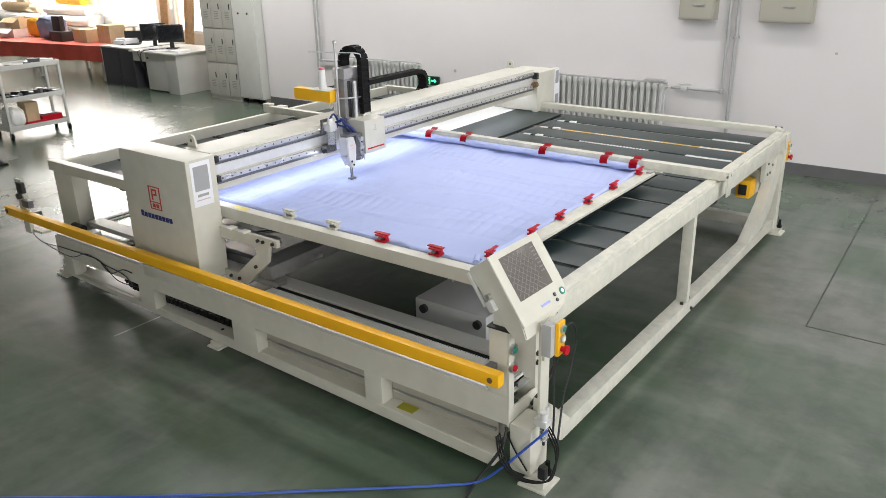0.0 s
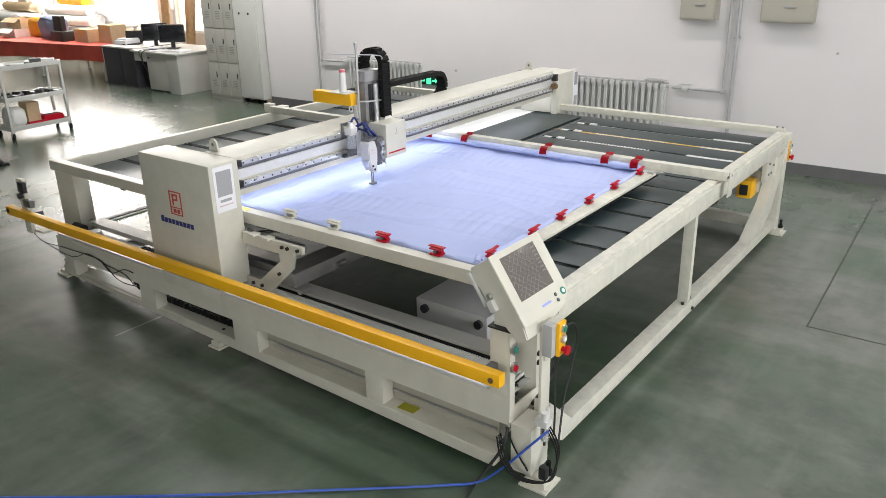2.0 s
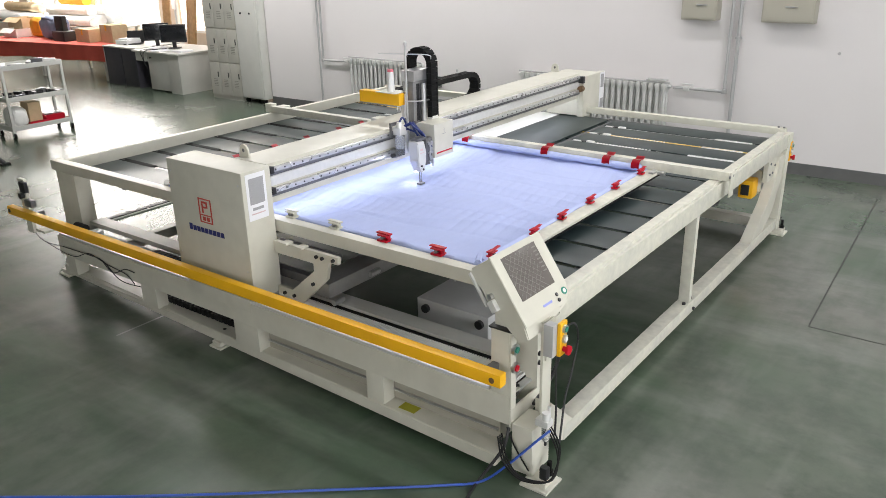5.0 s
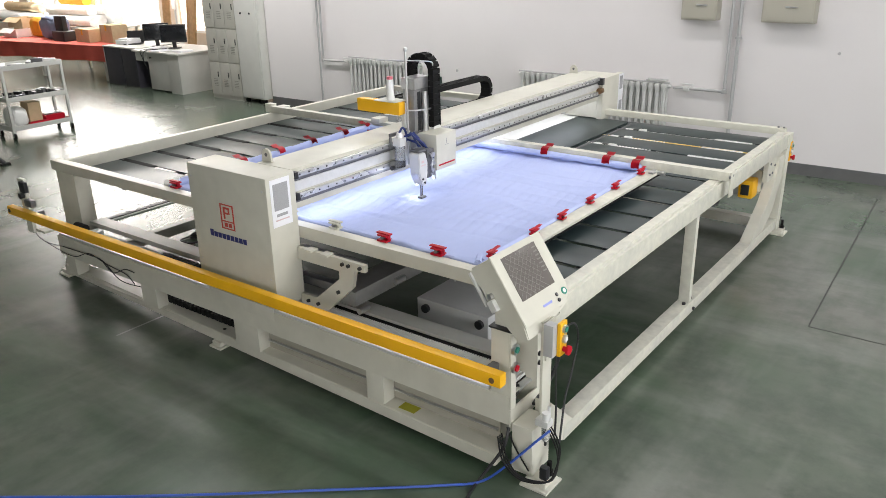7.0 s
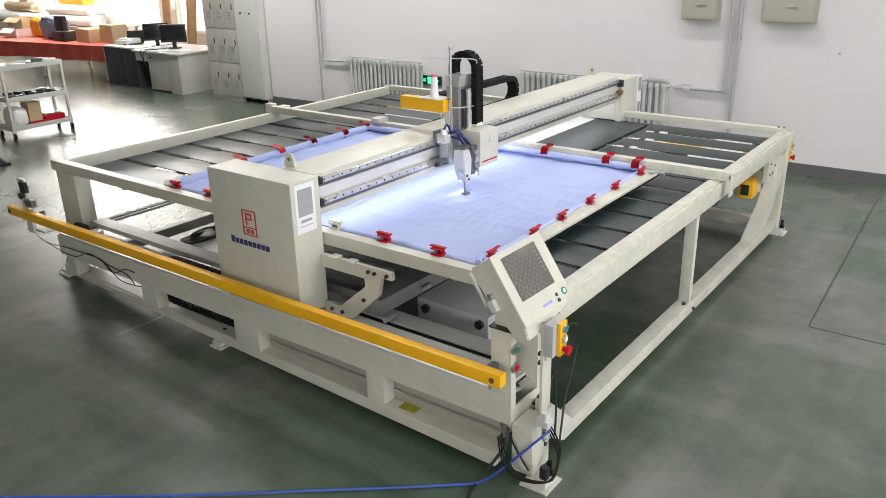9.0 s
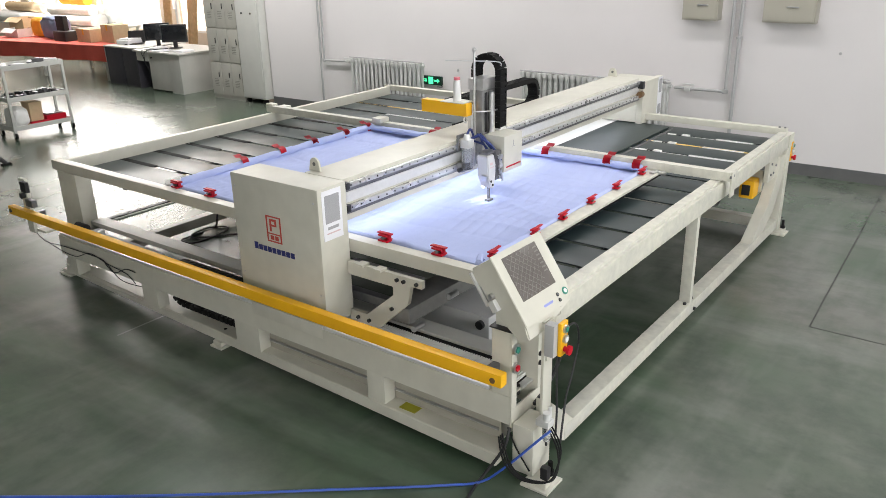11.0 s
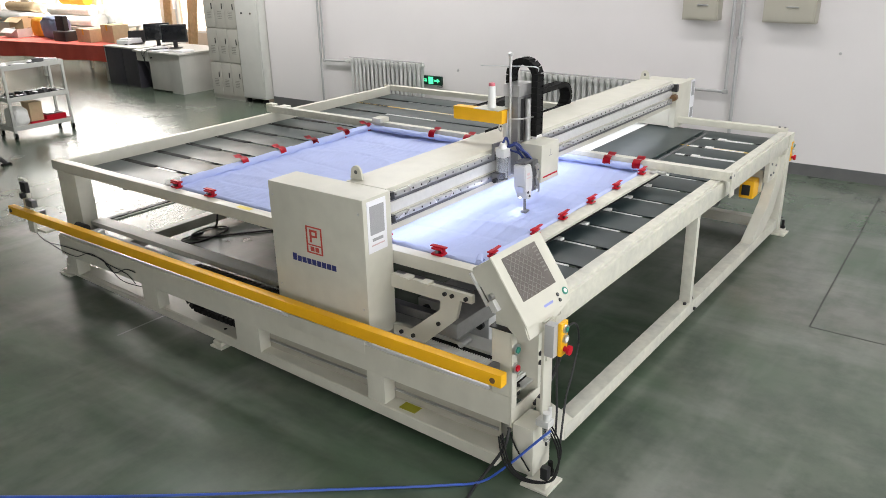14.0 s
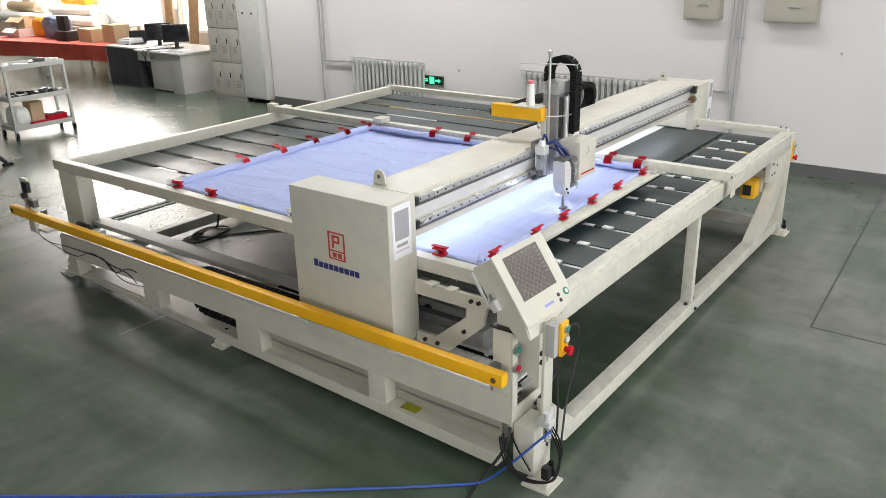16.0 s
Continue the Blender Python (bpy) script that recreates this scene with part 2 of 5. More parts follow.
def mesh_of(name, bm, material):
    me = bpy.data.meshes.new(name)
    bm.to_mesh(me)
    bm.free()
    me.materials.append(material)
    for p in me.polygons:
        p.use_smooth = False
    return me


def smooth(me, angle=40):
    for p in me.polygons:
        p.use_smooth = True
    me.set_sharp_from_angle(angle=radians(angle))


def part(name, bm, material, parent=None, label="", soft=True):
    me = mesh_of(name, bm, material)
    if soft:
        smooth(me)
    ob = new(name, me)
    if parent is not None:
        ob.parent = parent
    if label:
        tagged(ob, label)
    return ob


def thing(name, place, label, category, group="", turn=0):
    ob = new(name)
    ob.matrix_world = pose(*place, 0, 0, turn)
    ob.empty_display_size = 0.1
    return tagged(ob, label, category, group)


def structure(name, bm, material, label):
    return tagged(part(name, bm, material), label, kind="structure")


def wall_x(y):
    return 6.87 - 0.018 * y


# ---- the hall ----
structure("floor", boxes((-7, 9.6, -7, 27, -0.2, 0.0), bevel=0), FLOOR, "green-grey painted concrete workshop floor with worn pale patches")
structure("ceiling", boxes((-7, 9.6, -7, 27, 4.8, 5.0), bevel=0), ROOF, "unseen workshop ceiling, pale to bounce light")
WALL_END = 9.43
structure("wall_east", prism([(wall_x(-7), -7), (wall_x(-7) + 0.25, -7), (wall_x(WALL_END) + 0.25, WALL_END), (wall_x(WALL_END), WALL_END)], "z", 0, 4.8), WALL,
          "plain off-white painted workshop wall with a dark skirting")
structure("baseboard", prism([(wall_x(-7) - 0.012, -7), (wall_x(-7), -7), (wall_x(9.42), 9.42), (wall_x(9.42) - 0.012, 9.42)], "z", 0, 0.14), SKIRT,
          "dark grey painted skirting along the off-white wall")
structure("wall_south", boxes((-7, 9.6, -7.2, -7, 0, 4.8), bevel=0), WALL, "plain off-white workshop wall")
structure("wall_west", boxes((-7.2, -7, -7, 27, 0, 4.8), bevel=0), DARK_UNSEEN_WALL, "unseen wall, kept dark grey to cut reflected light")
structure("wall_north", boxes((-7, 4.0, 27, 27.2, 0, 4.8), bevel=0), WALL, "plain off-white workshop wall")
structure("wall_north_bay", boxes((4.0, 9.6, 27, 27.2, 0, 4.8), bevel=0), WALL, "plain bright off-white wall of the far bay")
structure("wall_return", boxes((6.96, 9.4, 9.23, 9.43, 0, 4.8), bevel=0), WALL, "plain off-white return wall behind the lockers")
# window wall of the far bay: piers, sill and lintel round four tall openings
WARM_WALL = mat("warm_cream_wall_paint", (0.72, 0.60, 0.49), 0.8, vary=0.04, second=(0.68, 0.56, 0.45))
structure("wall_bay", boxes((9.4, 9.6, 9.2, 27, 0, 0.75), (9.4, 9.6, 9.2, 27, 4.65, 4.8), (9.4, 9.6, 9.2, 13.2, 0.75, 4.65), (9.4, 9.6, 15.9, 16.5, 0.75, 4.65),
                                       (9.4, 9.6, 19.4, 20.0, 0.75, 4.65), (9.4, 9.6, 23.2, 23.6, 0.75, 4.65), (9.4, 9.6, 26.7, 27, 0.75, 4.65), bevel=0), WARM_WALL, "warm cream window wall of the far bay")
for a, b in ((13.2, 15.9), (16.5, 19.4), (20.0, 23.2), (23.6, 26.7)):
    w = tagged(new("window_1"), "tall bright window with a white frame", kind="structure")
    part("window_frame", boxes((9.42, 9.50, a, a + 0.06, 0.75, 4.65), (9.42, 9.50, b - 0.06, b, 0.75, 4.65), (9.42, 9.50, a + 0.06, b - 0.06, 4.59, 4.65),
                               (9.42, 9.50, a + 0.06, b - 0.06, 0.75, 0.81), (9.42, 9.50, (a + b) / 2 - 0.03, (a + b) / 2 + 0.03, 0.81, 4.59), bevel=0.003), WHITE_P, w)
structure("backdrop", boxes((9.75, 9.77, 10.5, 27, 0.4, 4.78), bevel=0), SUNLIT, "plain bright daylight outside the far windows")

# joints in the floor
structure("floor_joint", boxes((2.735, 6.8, -0.005, 0.005, 0.0, 0.0012), bevel=0), CONCRETE_LINE, "dark joint line in the painted concrete floor").matrix_world = \
    pose(0, -0.845, 0, 0, 0, 2.15)
structure("floor_joint", boxes((2.730, 2.742, -4.5, -0.742, 0.0, 0.0015), bevel=0), CONCRETE_LINE, "dark joint line in the painted concrete floor")
structure("floor_joint", boxes((-0.28, 0.25, 3.402, 3.420, 0.0, 0.0006), bevel=0), PALE_LINE, "short pale joint line in the painted concrete floor")


# ---- on the long wall ----
def radiator(y0, y1, z0, z1):
    n = round((y1 - y0) / 0.088)
    t = thing("radiator", (wall_x((y0 + y1) / 2) - 0.13, y0, 0), "silver painted cast iron column radiator on the wall", "radiator", "radiators on the wall")
    step = (y1 - y0) / n
    col = None
    for i in range(n):
        y = (i + 0.5) * step
        if col is None:
            bm = bmesh.new()
            for dx in (-0.045, 0.045):
                add_tube(bm, (dx, 0, z0 + 0.06), (dx, 0, z1 - 0.06), 0.024, seg=10)
                add_tube(bm, (dx, 0, z1 - 0.10), (dx, 0, z1 - 0.05), 0.024, 0.036, seg=10)
                add_tube(bm, (dx, 0, z0 + 0.10), (dx, 0, z0 + 0.05), 0.024, 0.036, seg=10)
            add_box(bm, -0.075, 0.075, -0.030, 0.030, z1 - 0.07, z1, 0.018)
            add_box(bm, -0.075, 0.075, -0.030, 0.030, z0, z0 + 0.07, 0.018)
            col = part("column", bm, RADIATOR, t)
            col.location = (0, y, 0)
        else:
            c = new("column", col.data)
            c.parent = t
            c.location = (0, y, 0)
    part("header_pipe", tubes(((0, -0.03, z1 - 0.035), (0, y1 - y0 + 0.03, z1 - 0.035), 0.02), ((0, -0.03, z0 + 0.035), (0, y1 - y0 + 0.03, z0 + 0.035), 0.02)), RADIATOR, t)
    part("foot", boxes((-0.03, 0.05, 0.05, 0.09, 0.0, z0 + 0.02), (-0.03, 0.05, y1 - y0 - 0.09, y1 - y0 - 0.05, 0.0, z0 + 0.02)), RADIATOR, t)
    part("top_rod", tubes(((-0.03, -0.02, z1 + 0.012), (-0.03, y1 - y0 + 0.02, z1 + 0.012), 0.010)), PIPE_P, t, "thin grey rod along the top")
    return t


radiator(5.88, 7.35, 0.22, 0.975)
radiator(1.97, 4.13, 0.22, 0.98)
pipes = thing("heating_pipe", (0, 0, 0), "thin grey painted heating pipe up the wall", "pipe", "heating pipes")
wx = wall_x(1.3) - 0.05
part("riser", cable_bm([(wx, 1.31, 4.7), (wx, 1.31, 2.8), (wx, 1.31, 1.2), (wx, 1.31, 0.93)], 0.020), PIPE_P, pipes)
part("branch", tubes(((wx, 1.33, 0.92), (wx, 1.95, 0.92), 0.018)), PIPE_P, pipes)
part("elbow", boxes((wx - 0.03, wx + 0.03, 1.28, 1.34, 0.89, 0.95, 0.02)), PIPE_P, pipes)
part("valve", boxes((wx - 0.03, wx + 0.03, 1.74, 1.82, 0.885, 0.95, 0.015), (wx - 0.012, wx + 0.012, 1.70, 1.86, 0.965, 0.98, 0.004)), RADIATOR, pipes)
part("valve", boxes((wx - 0.16, wx - 0.05, 2.0, 2.26, 1.005, 1.02, 0.006)), PIPE_P, pipes)
p2 = thing("heating_pipe", (0, 0, 0), "grey painted riser pipe beside the wall boxes", "pipe", "heating pipes")
part("riser", tubes(((wall_x(1.2) - 0.05, 1.21, 0.0), (wall_x(1.2) - 0.05, 1.21, 4.8), 0.022)), PIPE_P, p2)
part("clip", boxes((wall_x(1.2) - 0.08, wall_x(1.2), 1.18, 1.24, 1.55, 1.58)), PIPE_P, p2)
p3 = thing("heating_pipe", (0, 0, 0), "thin grey painted pipe down the wall to a radiator", "pipe", "heating pipes")
wl = wall_x(8.2) - 0.05
part("riser", tubes(((wl, 8.03, 0.88), (wl, 8.03, 4.8), 0.016)), PIPE_P, p3)
part("branch", tubes(((wl, 8.03, 0.88), (wl, 7.36, 0.90), 0.018)), PIPE_P, p3)
part("elbow", boxes((wl - 0.026, wl + 0.026, 8.004, 8.056, 0.855, 0.905, 0.02)), PIPE_P, p3)
part("valve", boxes((wl - 0.03, wl + 0.03, 7.44, 7.52, 0.87, 0.93, 0.015), (wl - 0.01, wl + 0.01, 7.40, 7.58, 0.94, 0.955, 0.004)), RADIATOR, p3)
p4 = thing("heating_pipe", (0, 0, 0), "thin grey painted riser pipe on the wall", "pipe", "heating pipes")
part("riser", tubes(((wl, 8.11, 0.0), (wl, 8.11, 4.8), 0.018)), PIPE_P, p4)


def wall_box(y0, y1, z0, z1, label):
    t = thing("meter_box", (wall_x(y0), 0, 0), label, "wall box", "boxes on the wall")
    part("case", boxes((-0.16, 0.0, y0, y1, z0, z1, 0.006)), BOX_P, t)
    part("door", boxes((-0.176, -0.161, y0 + 0.015, y1 - 0.015, z0 + 0.02, z1 - 0.015, 0.004)), BOX_P, t)
    part("handle", boxes((-0.192, -0.177, (y0 + y1) / 2 - 0.10, (y0 + y1) / 2 + 0.03, z0 + 0.17, z0 + 0.185, 0.003)), STEEL, t, "thin steel handle")
    return t


wall_box(1.46, 1.89, 1.76, 2.35, "beige-grey steel box fixed high on the wall")
wall_box(0.38, 0.95, 1.76, 2.45, "wide beige-grey steel box fixed high on the wall")
sign = thing("exit_sign", (wall_x(5.8) - 0.03, 5.8, 0.71), "lit green exit sign low on the wall", "exit sign")
part("case", boxes((-0.012, 0.03, -0.20, 0.20, -0.068, 0.068, 0.004)), SIGN_DARK, sign)
part("arrow", prism([(-0.17, 0.0), (-0.125, 0.035), (-0.125, 0.014), (-0.07, 0.014), (-0.07, -0.014), (-0.125, -0.014), (-0.125, -0.035)], "x", -0.016, -0.013), GLOW_GREEN, sign)
part("figure_panel", boxes((-0.016, -0.013, -0.045, 0.045, -0.055, 0.055), bevel=0), GLOW_GREEN, sign)
part("lettering_bar", boxes((-0.016, -0.013, 0.08, 0.17, 0.006, 0.022), (-0.016, -0.013, 0.08, 0.17, -0.022, -0.006), bevel=0), GLOW_GREEN, sign)
part("cable", cable_bm([(0.0, -0.19, -0.07), (0.01, -0.2, -0.09), (0.02, -0.1, -0.095)], 0.005), BLACK, sign)
knob = thing("wall_plug", (wall_x(0.1), 0.10, 1.44), "small grey plug in the wall", "wall plug")
part("plug", tubes(((-0.02, 0, 0), (0, 0, 0), 0.016)), PIPE_P, knob)
plug = thing("wall_plug", (wall_x(5.3), 5.31, 0.89), "small grey plug in the wall", "wall plug")
part("plug", tubes(((-0.02, 0, 0), (0, 0, 0), 0.018)), PIPE_P, plug)


# ---- the far bay ----
def locker_unit(y0, y1):
    t = thing("locker", (6.55, 0, 0), "grey-green steel lockers with slotted doors", "locker")
    part("body", boxes((0.012, 0.45, y0, y1, 0.0, 1.95, 0.004)), LOCKER, t)
    w = (y1 - y0) / 3
    for r in range(3):
        for c in range(3):
            a, z = y0 + c * w, 0.08 + r * 0.62
            d = part("door", boxes((-0.006, 0.011, a + 0.006, a + w - 0.006, z, z + 0.60, 0.003)), LOCKER, t)
            part("vent", boxes(*[(-0.009, -0.0065, a + 0.09, a + w - 0.09, z + 0.16 + k * 0.03, z + 0.172 + k * 0.03) for k in range(5)], bevel=0), LOCKER_SHADE, d)
            part("handle", boxes((-0.018, -0.0065, a + 0.05, a + 0.066, z + 0.33, z + 0.43, 0.003)), BLACK, d)
    return t


locker_unit(10.07, 10.96)
tall = thing("steel_cabinet", (6.53, 0, 0), "tall plain pale grey steel cabinet on castors", "cabinet")
part("body", boxes((0.0, 0.42, 9.445, 10.05, 0.09, 1.95, 0.006)), PALE_GREY, tall)
part("door", boxes((-0.012, -0.001, 9.47, 10.03, 0.12, 1.92, 0.004)), PALE_GREY, tall)
for y in (9.63, 9.87):
    part("lock", tubes(((-0.022, y, 1.60), (-0.012, y, 1.60), 0.018)), BLACK, tall)
for x in (0.06, 0.36):
    for y in (9.52, 9.98):
        part("castor", tubes(((x, y - 0.02, 0.045), (x, y + 0.02, 0.045), 0.045)), RUBBER, tall)

desk = thing("office_desk", (6.40, 11.72, 0), "pale grey office desk with an open kneehole, papers and monitors", "desk")
part("desktop", boxes((-0.04, 1.2, -0.03, 1.50, 0.76, 0.79, 0.004)), PALE_GREY, desk)
part("front_panel", boxes((0.02, 0.05, 0.36, 1.04, 0.03, 0.759)), DESK_GREY, desk)
part("drawer_unit", boxes((0.0, 1.15, 0.0, 0.355, 0.0, 0.759, 0.004)), DESK_GREY, desk)
part("side_panel", boxes((0.0, 1.15, 1.43, 1.47, 0.0, 0.759)), DESK_BLACK, desk, "dark desk side")
part("apron", boxes((0.0, 0.03, 1.045, 1.429, 0.58, 0.759)), DESK_GREY, desk)
# black panel puts the kneehole's shade into colour
part("kneehole_shade", boxes((0.30, 0.33, 1.045, 1.429, 0.02, 0.759)), DESK_BLACK, desk, "black panel for the shade inside the kneehole")
part("lock", tubes(((-0.01, 0.94, 0.66), (0.02, 0.94, 0.66), 0.014)), BLACK, desk)
for x0, x1, y0, y1, z1 in ((0.15, 0.45, 0.1, 0.4, 0.82), (0.3, 0.6, 1.1, 1.4, 0.81), (0.0, 0.3, 0.6, 0.9, 0.805), (0.08, 0.34, 0.95, 1.15, 0.80)):
    part("papers", boxes((x0, x1, y0, y1, 0.791, z1)), PAPER, desk)
part("cable", cable_bm([(0.3, 0.75, 0.82), (-0.05, 0.98, 0.80), (-0.06, 1.06, 0.6), (-0.04, 0.98, 0.40), (-0.03, 1.02, 0.22)], 0.008), BLACK, desk)
part("cable", cable_bm([(0.2, 0.9, 0.80), (-0.05, 1.12, 0.80), (-0.06, 1.10, 0.66), (-0.05, 1.06, 0.52)], 0.007), BLACK, desk)


def monitor(x, y, turn, label):
    t = thing("monitor", (x, y, 0.79), label, "monitor", "monitors on the desk", turn)
    part("screen", boxes((-0.03, 0.02, -0.26, 0.26, 0.12, 0.47, 0.008)), BLACK, t)
    part("bezel", boxes((-0.036, -0.031, -0.24, 0.24, 0.14, 0.45, 0.002)), mat_screen, t)
    part("neck", boxes((-0.01, 0.03, -0.04, 0.04, 0.01, 0.2, 0.004)), BLACK, t)
    part("foot", boxes((-0.09, 0.11, -0.12, 0.12, 0.0, 0.015, 0.006)), BLACK, t)
    return t


mat_screen = mat("dark_glossy_screen", (0.012, 0.013, 0.016), 0.2, vary=0.1)
monitor(6.98, 12.60, 42, "black flat monitor seen from behind on the grey desk")
monitor(7.02, 13.24, 50, "black flat monitor beside its twin on the grey desk")

black_desk = thing("black_desk", (6.5, 13.24, 0), "black-brown office desk with a pale paper stack", "desk")
black_desk.scale = (1.0, 0.94, 1.07)
part("desktop", boxes((-0.02, 1.2, 0.0, 1.3, 0.72, 0.75, 0.004)), DESK_GREY, black_desk)
part("front_panel", boxes((0.0, 0.04, 0.02, 0.60, 0.0, 0.72)), DESK_BLACK, black_desk)
part("front_panel", boxes((0.0, 0.04, 0.63, 1.28, 0.0, 0.72)), DESK_BLACK, black_desk)
part("side_panel", boxes((0.05, 1.15, 1.24, 1.28, 0.0, 0.72)), DESK_BLACK, black_desk)
part("side_panel", boxes((0.05, 1.15, 0.02, 0.06, 0.0, 0.72)), DESK_BLACK, black_desk)
part("paper_stack", boxes((0.25, 0.6, 0.75, 1.2, 0.751, 0.83), (0.3, 0.62, 0.8, 1.15, 0.831, 0.86)), PAPER, black_desk)
laptop = thing("laptop", (6.95, 13.98, 0.803), "open black laptop on the black desk", "laptop", turn=40)
part("base", boxes((-0.15, 0.12, -0.18, 0.18, 0.002, 0.022, 0.004)), BLACK, laptop)
lid = part("lid", boxes((-0.01, 0.005, -0.18, 0.18, 0.0, 0.25, 0.004)), BLACK, laptop)
lid.matrix_local = pose(0.12, 0, 0.02, 0, 14, 0)
lamp_stand = thing("sign_board", (7.95, 13.80, 0), "small pale board on a thin white stand", "sign board")
part("board", boxes((-0.02, 0.0, -0.22, 0.22, 1.45, 1.72, 0.004), ), WHITE_P, lamp_stand).matrix_local = pose(0, 0, 0, 0, 0, -25)
part("pole", tubes(((0, 0, 0.0), (0, 0, 1.5), 0.02)), WHITE_P, lamp_stand)
part("base", boxes((-0.15, 0.15, -0.15, 0.15, 0.0, 0.02)), WHITE_P, lamp_stand)
for k, (x, y) in enumerate(((8.6, 14.3), (8.75, 14.55), (8.9, 15.6), (8.8, 18.6), (8.9, 18.9))):
    t = thing("timber_plank", (x, y, 0), "rough brown timber plank leaning upright by the window", "plank", "planks by the window")
    part("board", boxes((-0.02, 0.02, -0.10, 0.10, 0, 2.5 + 0.1 * k, 0.004)), TIMBER, t)
    t.matrix_world = pose(x, y, 0, 4 - 2 * k, 5, 10 * k)

red_table = thing("work_table", (6.58, 14.62, 0), "long work table under a hanging red cloth", "table", turn=9.2)
bm = bmesh.new()
NY = 60
rows_v = []
for i in range(NY + 1):
    y = 4.4 * i / NY
    fold = 0.018 * math.sin(y * 11) + 0.012 * math.sin(y * 23 + 1)
    rows_v.append([bm.verts.new(p) for p in ((fold * 1.2, y, 0.42 + 0.02 * math.sin(y * 3)), (fold * 0.5, y, 0.62), (0.0, y, 0.752), (0.02, y, 0.762))])
for a, b in zip(rows_v, rows_v[1:]):
    for k in range(3):
        bm.faces.new((a[k], a[k + 1], b[k + 1], b[k]))
bmesh.ops.solidify(bm, geom=list(bm.faces), thickness=0.004)
add_box(bm, 0.0, 1.5, 0, 4.4, 0.752, 0.764, 0.003)
part("cloth", bm, REDCLOTH, red_table, "wrinkled red cloth")
part("tabletop", boxes((0.04, 1.46, 0.03, 4.37, 0.715, 0.75)), TIMBER, red_table)
for x in (0.10, 1.38):
    for y in (0.1, 2.2, 4.25):
        part("leg", boxes((x - 0.03, x + 0.03, y - 0.03, y + 0.03, 0, 0.715)), PALE_GREY, red_table)


def lumpy(name, label, cat, place, size, material, seed, group="goods on the red table"):
    """A soft bundle or bag: a rounded block pushed about by noise."""
    t = thing(name, place, label, cat, group)
    bm = bmesh.new()
    bmesh.ops.create_icosphere(bm, subdivisions=4, radius=1)
    for v in bm.verts:
        n = v.co.normalized()
        p = Vector([math.copysign(abs(c) ** 0.6, c) for c in n])
        p += 0.14 * noise.noise_vector(n * 2.2 + Vector((seed, 0, 0))) + 0.05 * noise.noise_vector(n * 6 + Vector((0, seed, 0)))
        v.co = Vector((p.x * size[0] / 2, p.y * size[1] / 2, max(-1.0, p.z) * size[2] / 2 + size[2] / 2))
    part("wrapping", bm, material, t)
    return t


lumpy("cloth_bundle", "blue-grey cloth bag standing on the red table", "bundle", (6.95, 17.15, 0.765), (0.5, 0.68, 0.52), BLUEBAG, 3)
lumpy("cloth_bundle", "orange-yellow cloth bag on the red table", "bundle", (7.05, 17.95, 0.765), (0.4, 0.55, 0.46), ORANGE, 7)
for x, y, w, d, h, m, kind in ((6.72, 18.55, 0.36, 0.62, 0.20, WRAP, "white"), (7.05, 18.75, 0.5, 0.7, 0.42, CARDBOARD, "brown")):
    t = thing("open_carton", (x, y, 0.765), "open " + kind + " cardboard carton on the red table", "box", "goods on the red table")
    part("carton", boxes((-w / 2, w / 2, -d / 2, d / 2, 0, 0.01), (-w / 2, -w / 2 + 0.01, -d / 2, d / 2, 0.0105, h), (w / 2 - 0.01, w / 2, -d / 2, d / 2, 0.0105, h),
                         (-w / 2 + 0.0105, w / 2 - 0.0105, -d / 2, -d / 2 + 0.01, 0.0105, h), (-w / 2 + 0.0105, w / 2 - 0.0105, d / 2 - 0.01, d / 2, 0.0105, h), bevel=0), m, t)
    flap = part("flap", boxes((-0.16, 0.0, -d / 2 + 0.02, d / 2 - 0.02, 0, 0.006), bevel=0), m, t)
    flap.matrix_local = pose(-w / 2, 0, h, 0, -35, 0)
back_table = thing("work_table", (7.95, 16.9, 0), "pale work table behind the red one, heaped with fabric rolls", "table")
part("tabletop", boxes((0.0, 1.1, 0.0, 6.4, 0.86, 0.90, 0.004)), PALE_GREY, back_table)
for x in (0.06, 1.04):
    for y in (0.1, 3.2, 6.3):
        part("leg", boxes((x - 0.03, x + 0.03, y - 0.03, y + 0.03, 0, 0.859)), PALE_GREY, back_table)
for k, (x, y, z, length, rad, m, kind) in enumerate(((8.12, 17.4, 1.03, 2.2, 0.125, WRAP, "white"), (8.42, 17.6, 1.04, 2.3, 0.135, WRAP, "white"), (8.72, 17.3, 1.03, 2.4, 0.125, WRAP, "white"),
                                                     (8.26, 17.7, 1.27, 1.9, 0.125, WRAP, "white"), (8.58, 17.5, 1.27, 2.1, 0.12, WRAP, "white"), (8.40, 18.1, 1.50, 1.2, 0.11, ORANGE, "yellow"),
                                                     (8.12, 20.1, 1.03, 2.3, 0.125, WRAP, "white"), (8.46, 20.2, 1.05, 2.4, 0.14, WRAP, "white"), (8.29, 20.1, 1.29, 2.0, 0.125, CARDBOARD, "brown"))):
    t = thing("fabric_roll", (x, y, z), kind + " wrapped fabric roll heaped on the pale table", "fabric roll", "fabric rolls")
    part("roll", cloth_roll((0, 0, 0), (0.05 - 0.03 * (k % 4), length, 0.0), rad, 3 * k + 2, 0.4), m, t)
chair = thing("black_machine", (6.75, 16.55, 0.765), "black plastic sewing machine part on the red table", "machine part", "goods on the red table")
part("back", boxes((0.0, 0.12, -0.12, 0.22, 0.0, 0.55, 0.03)), BLACK, chair)
part("body", boxes((-0.12, 0.2, -0.32, 0.2, 0.0, 0.22, 0.03)), BLACK, chair)
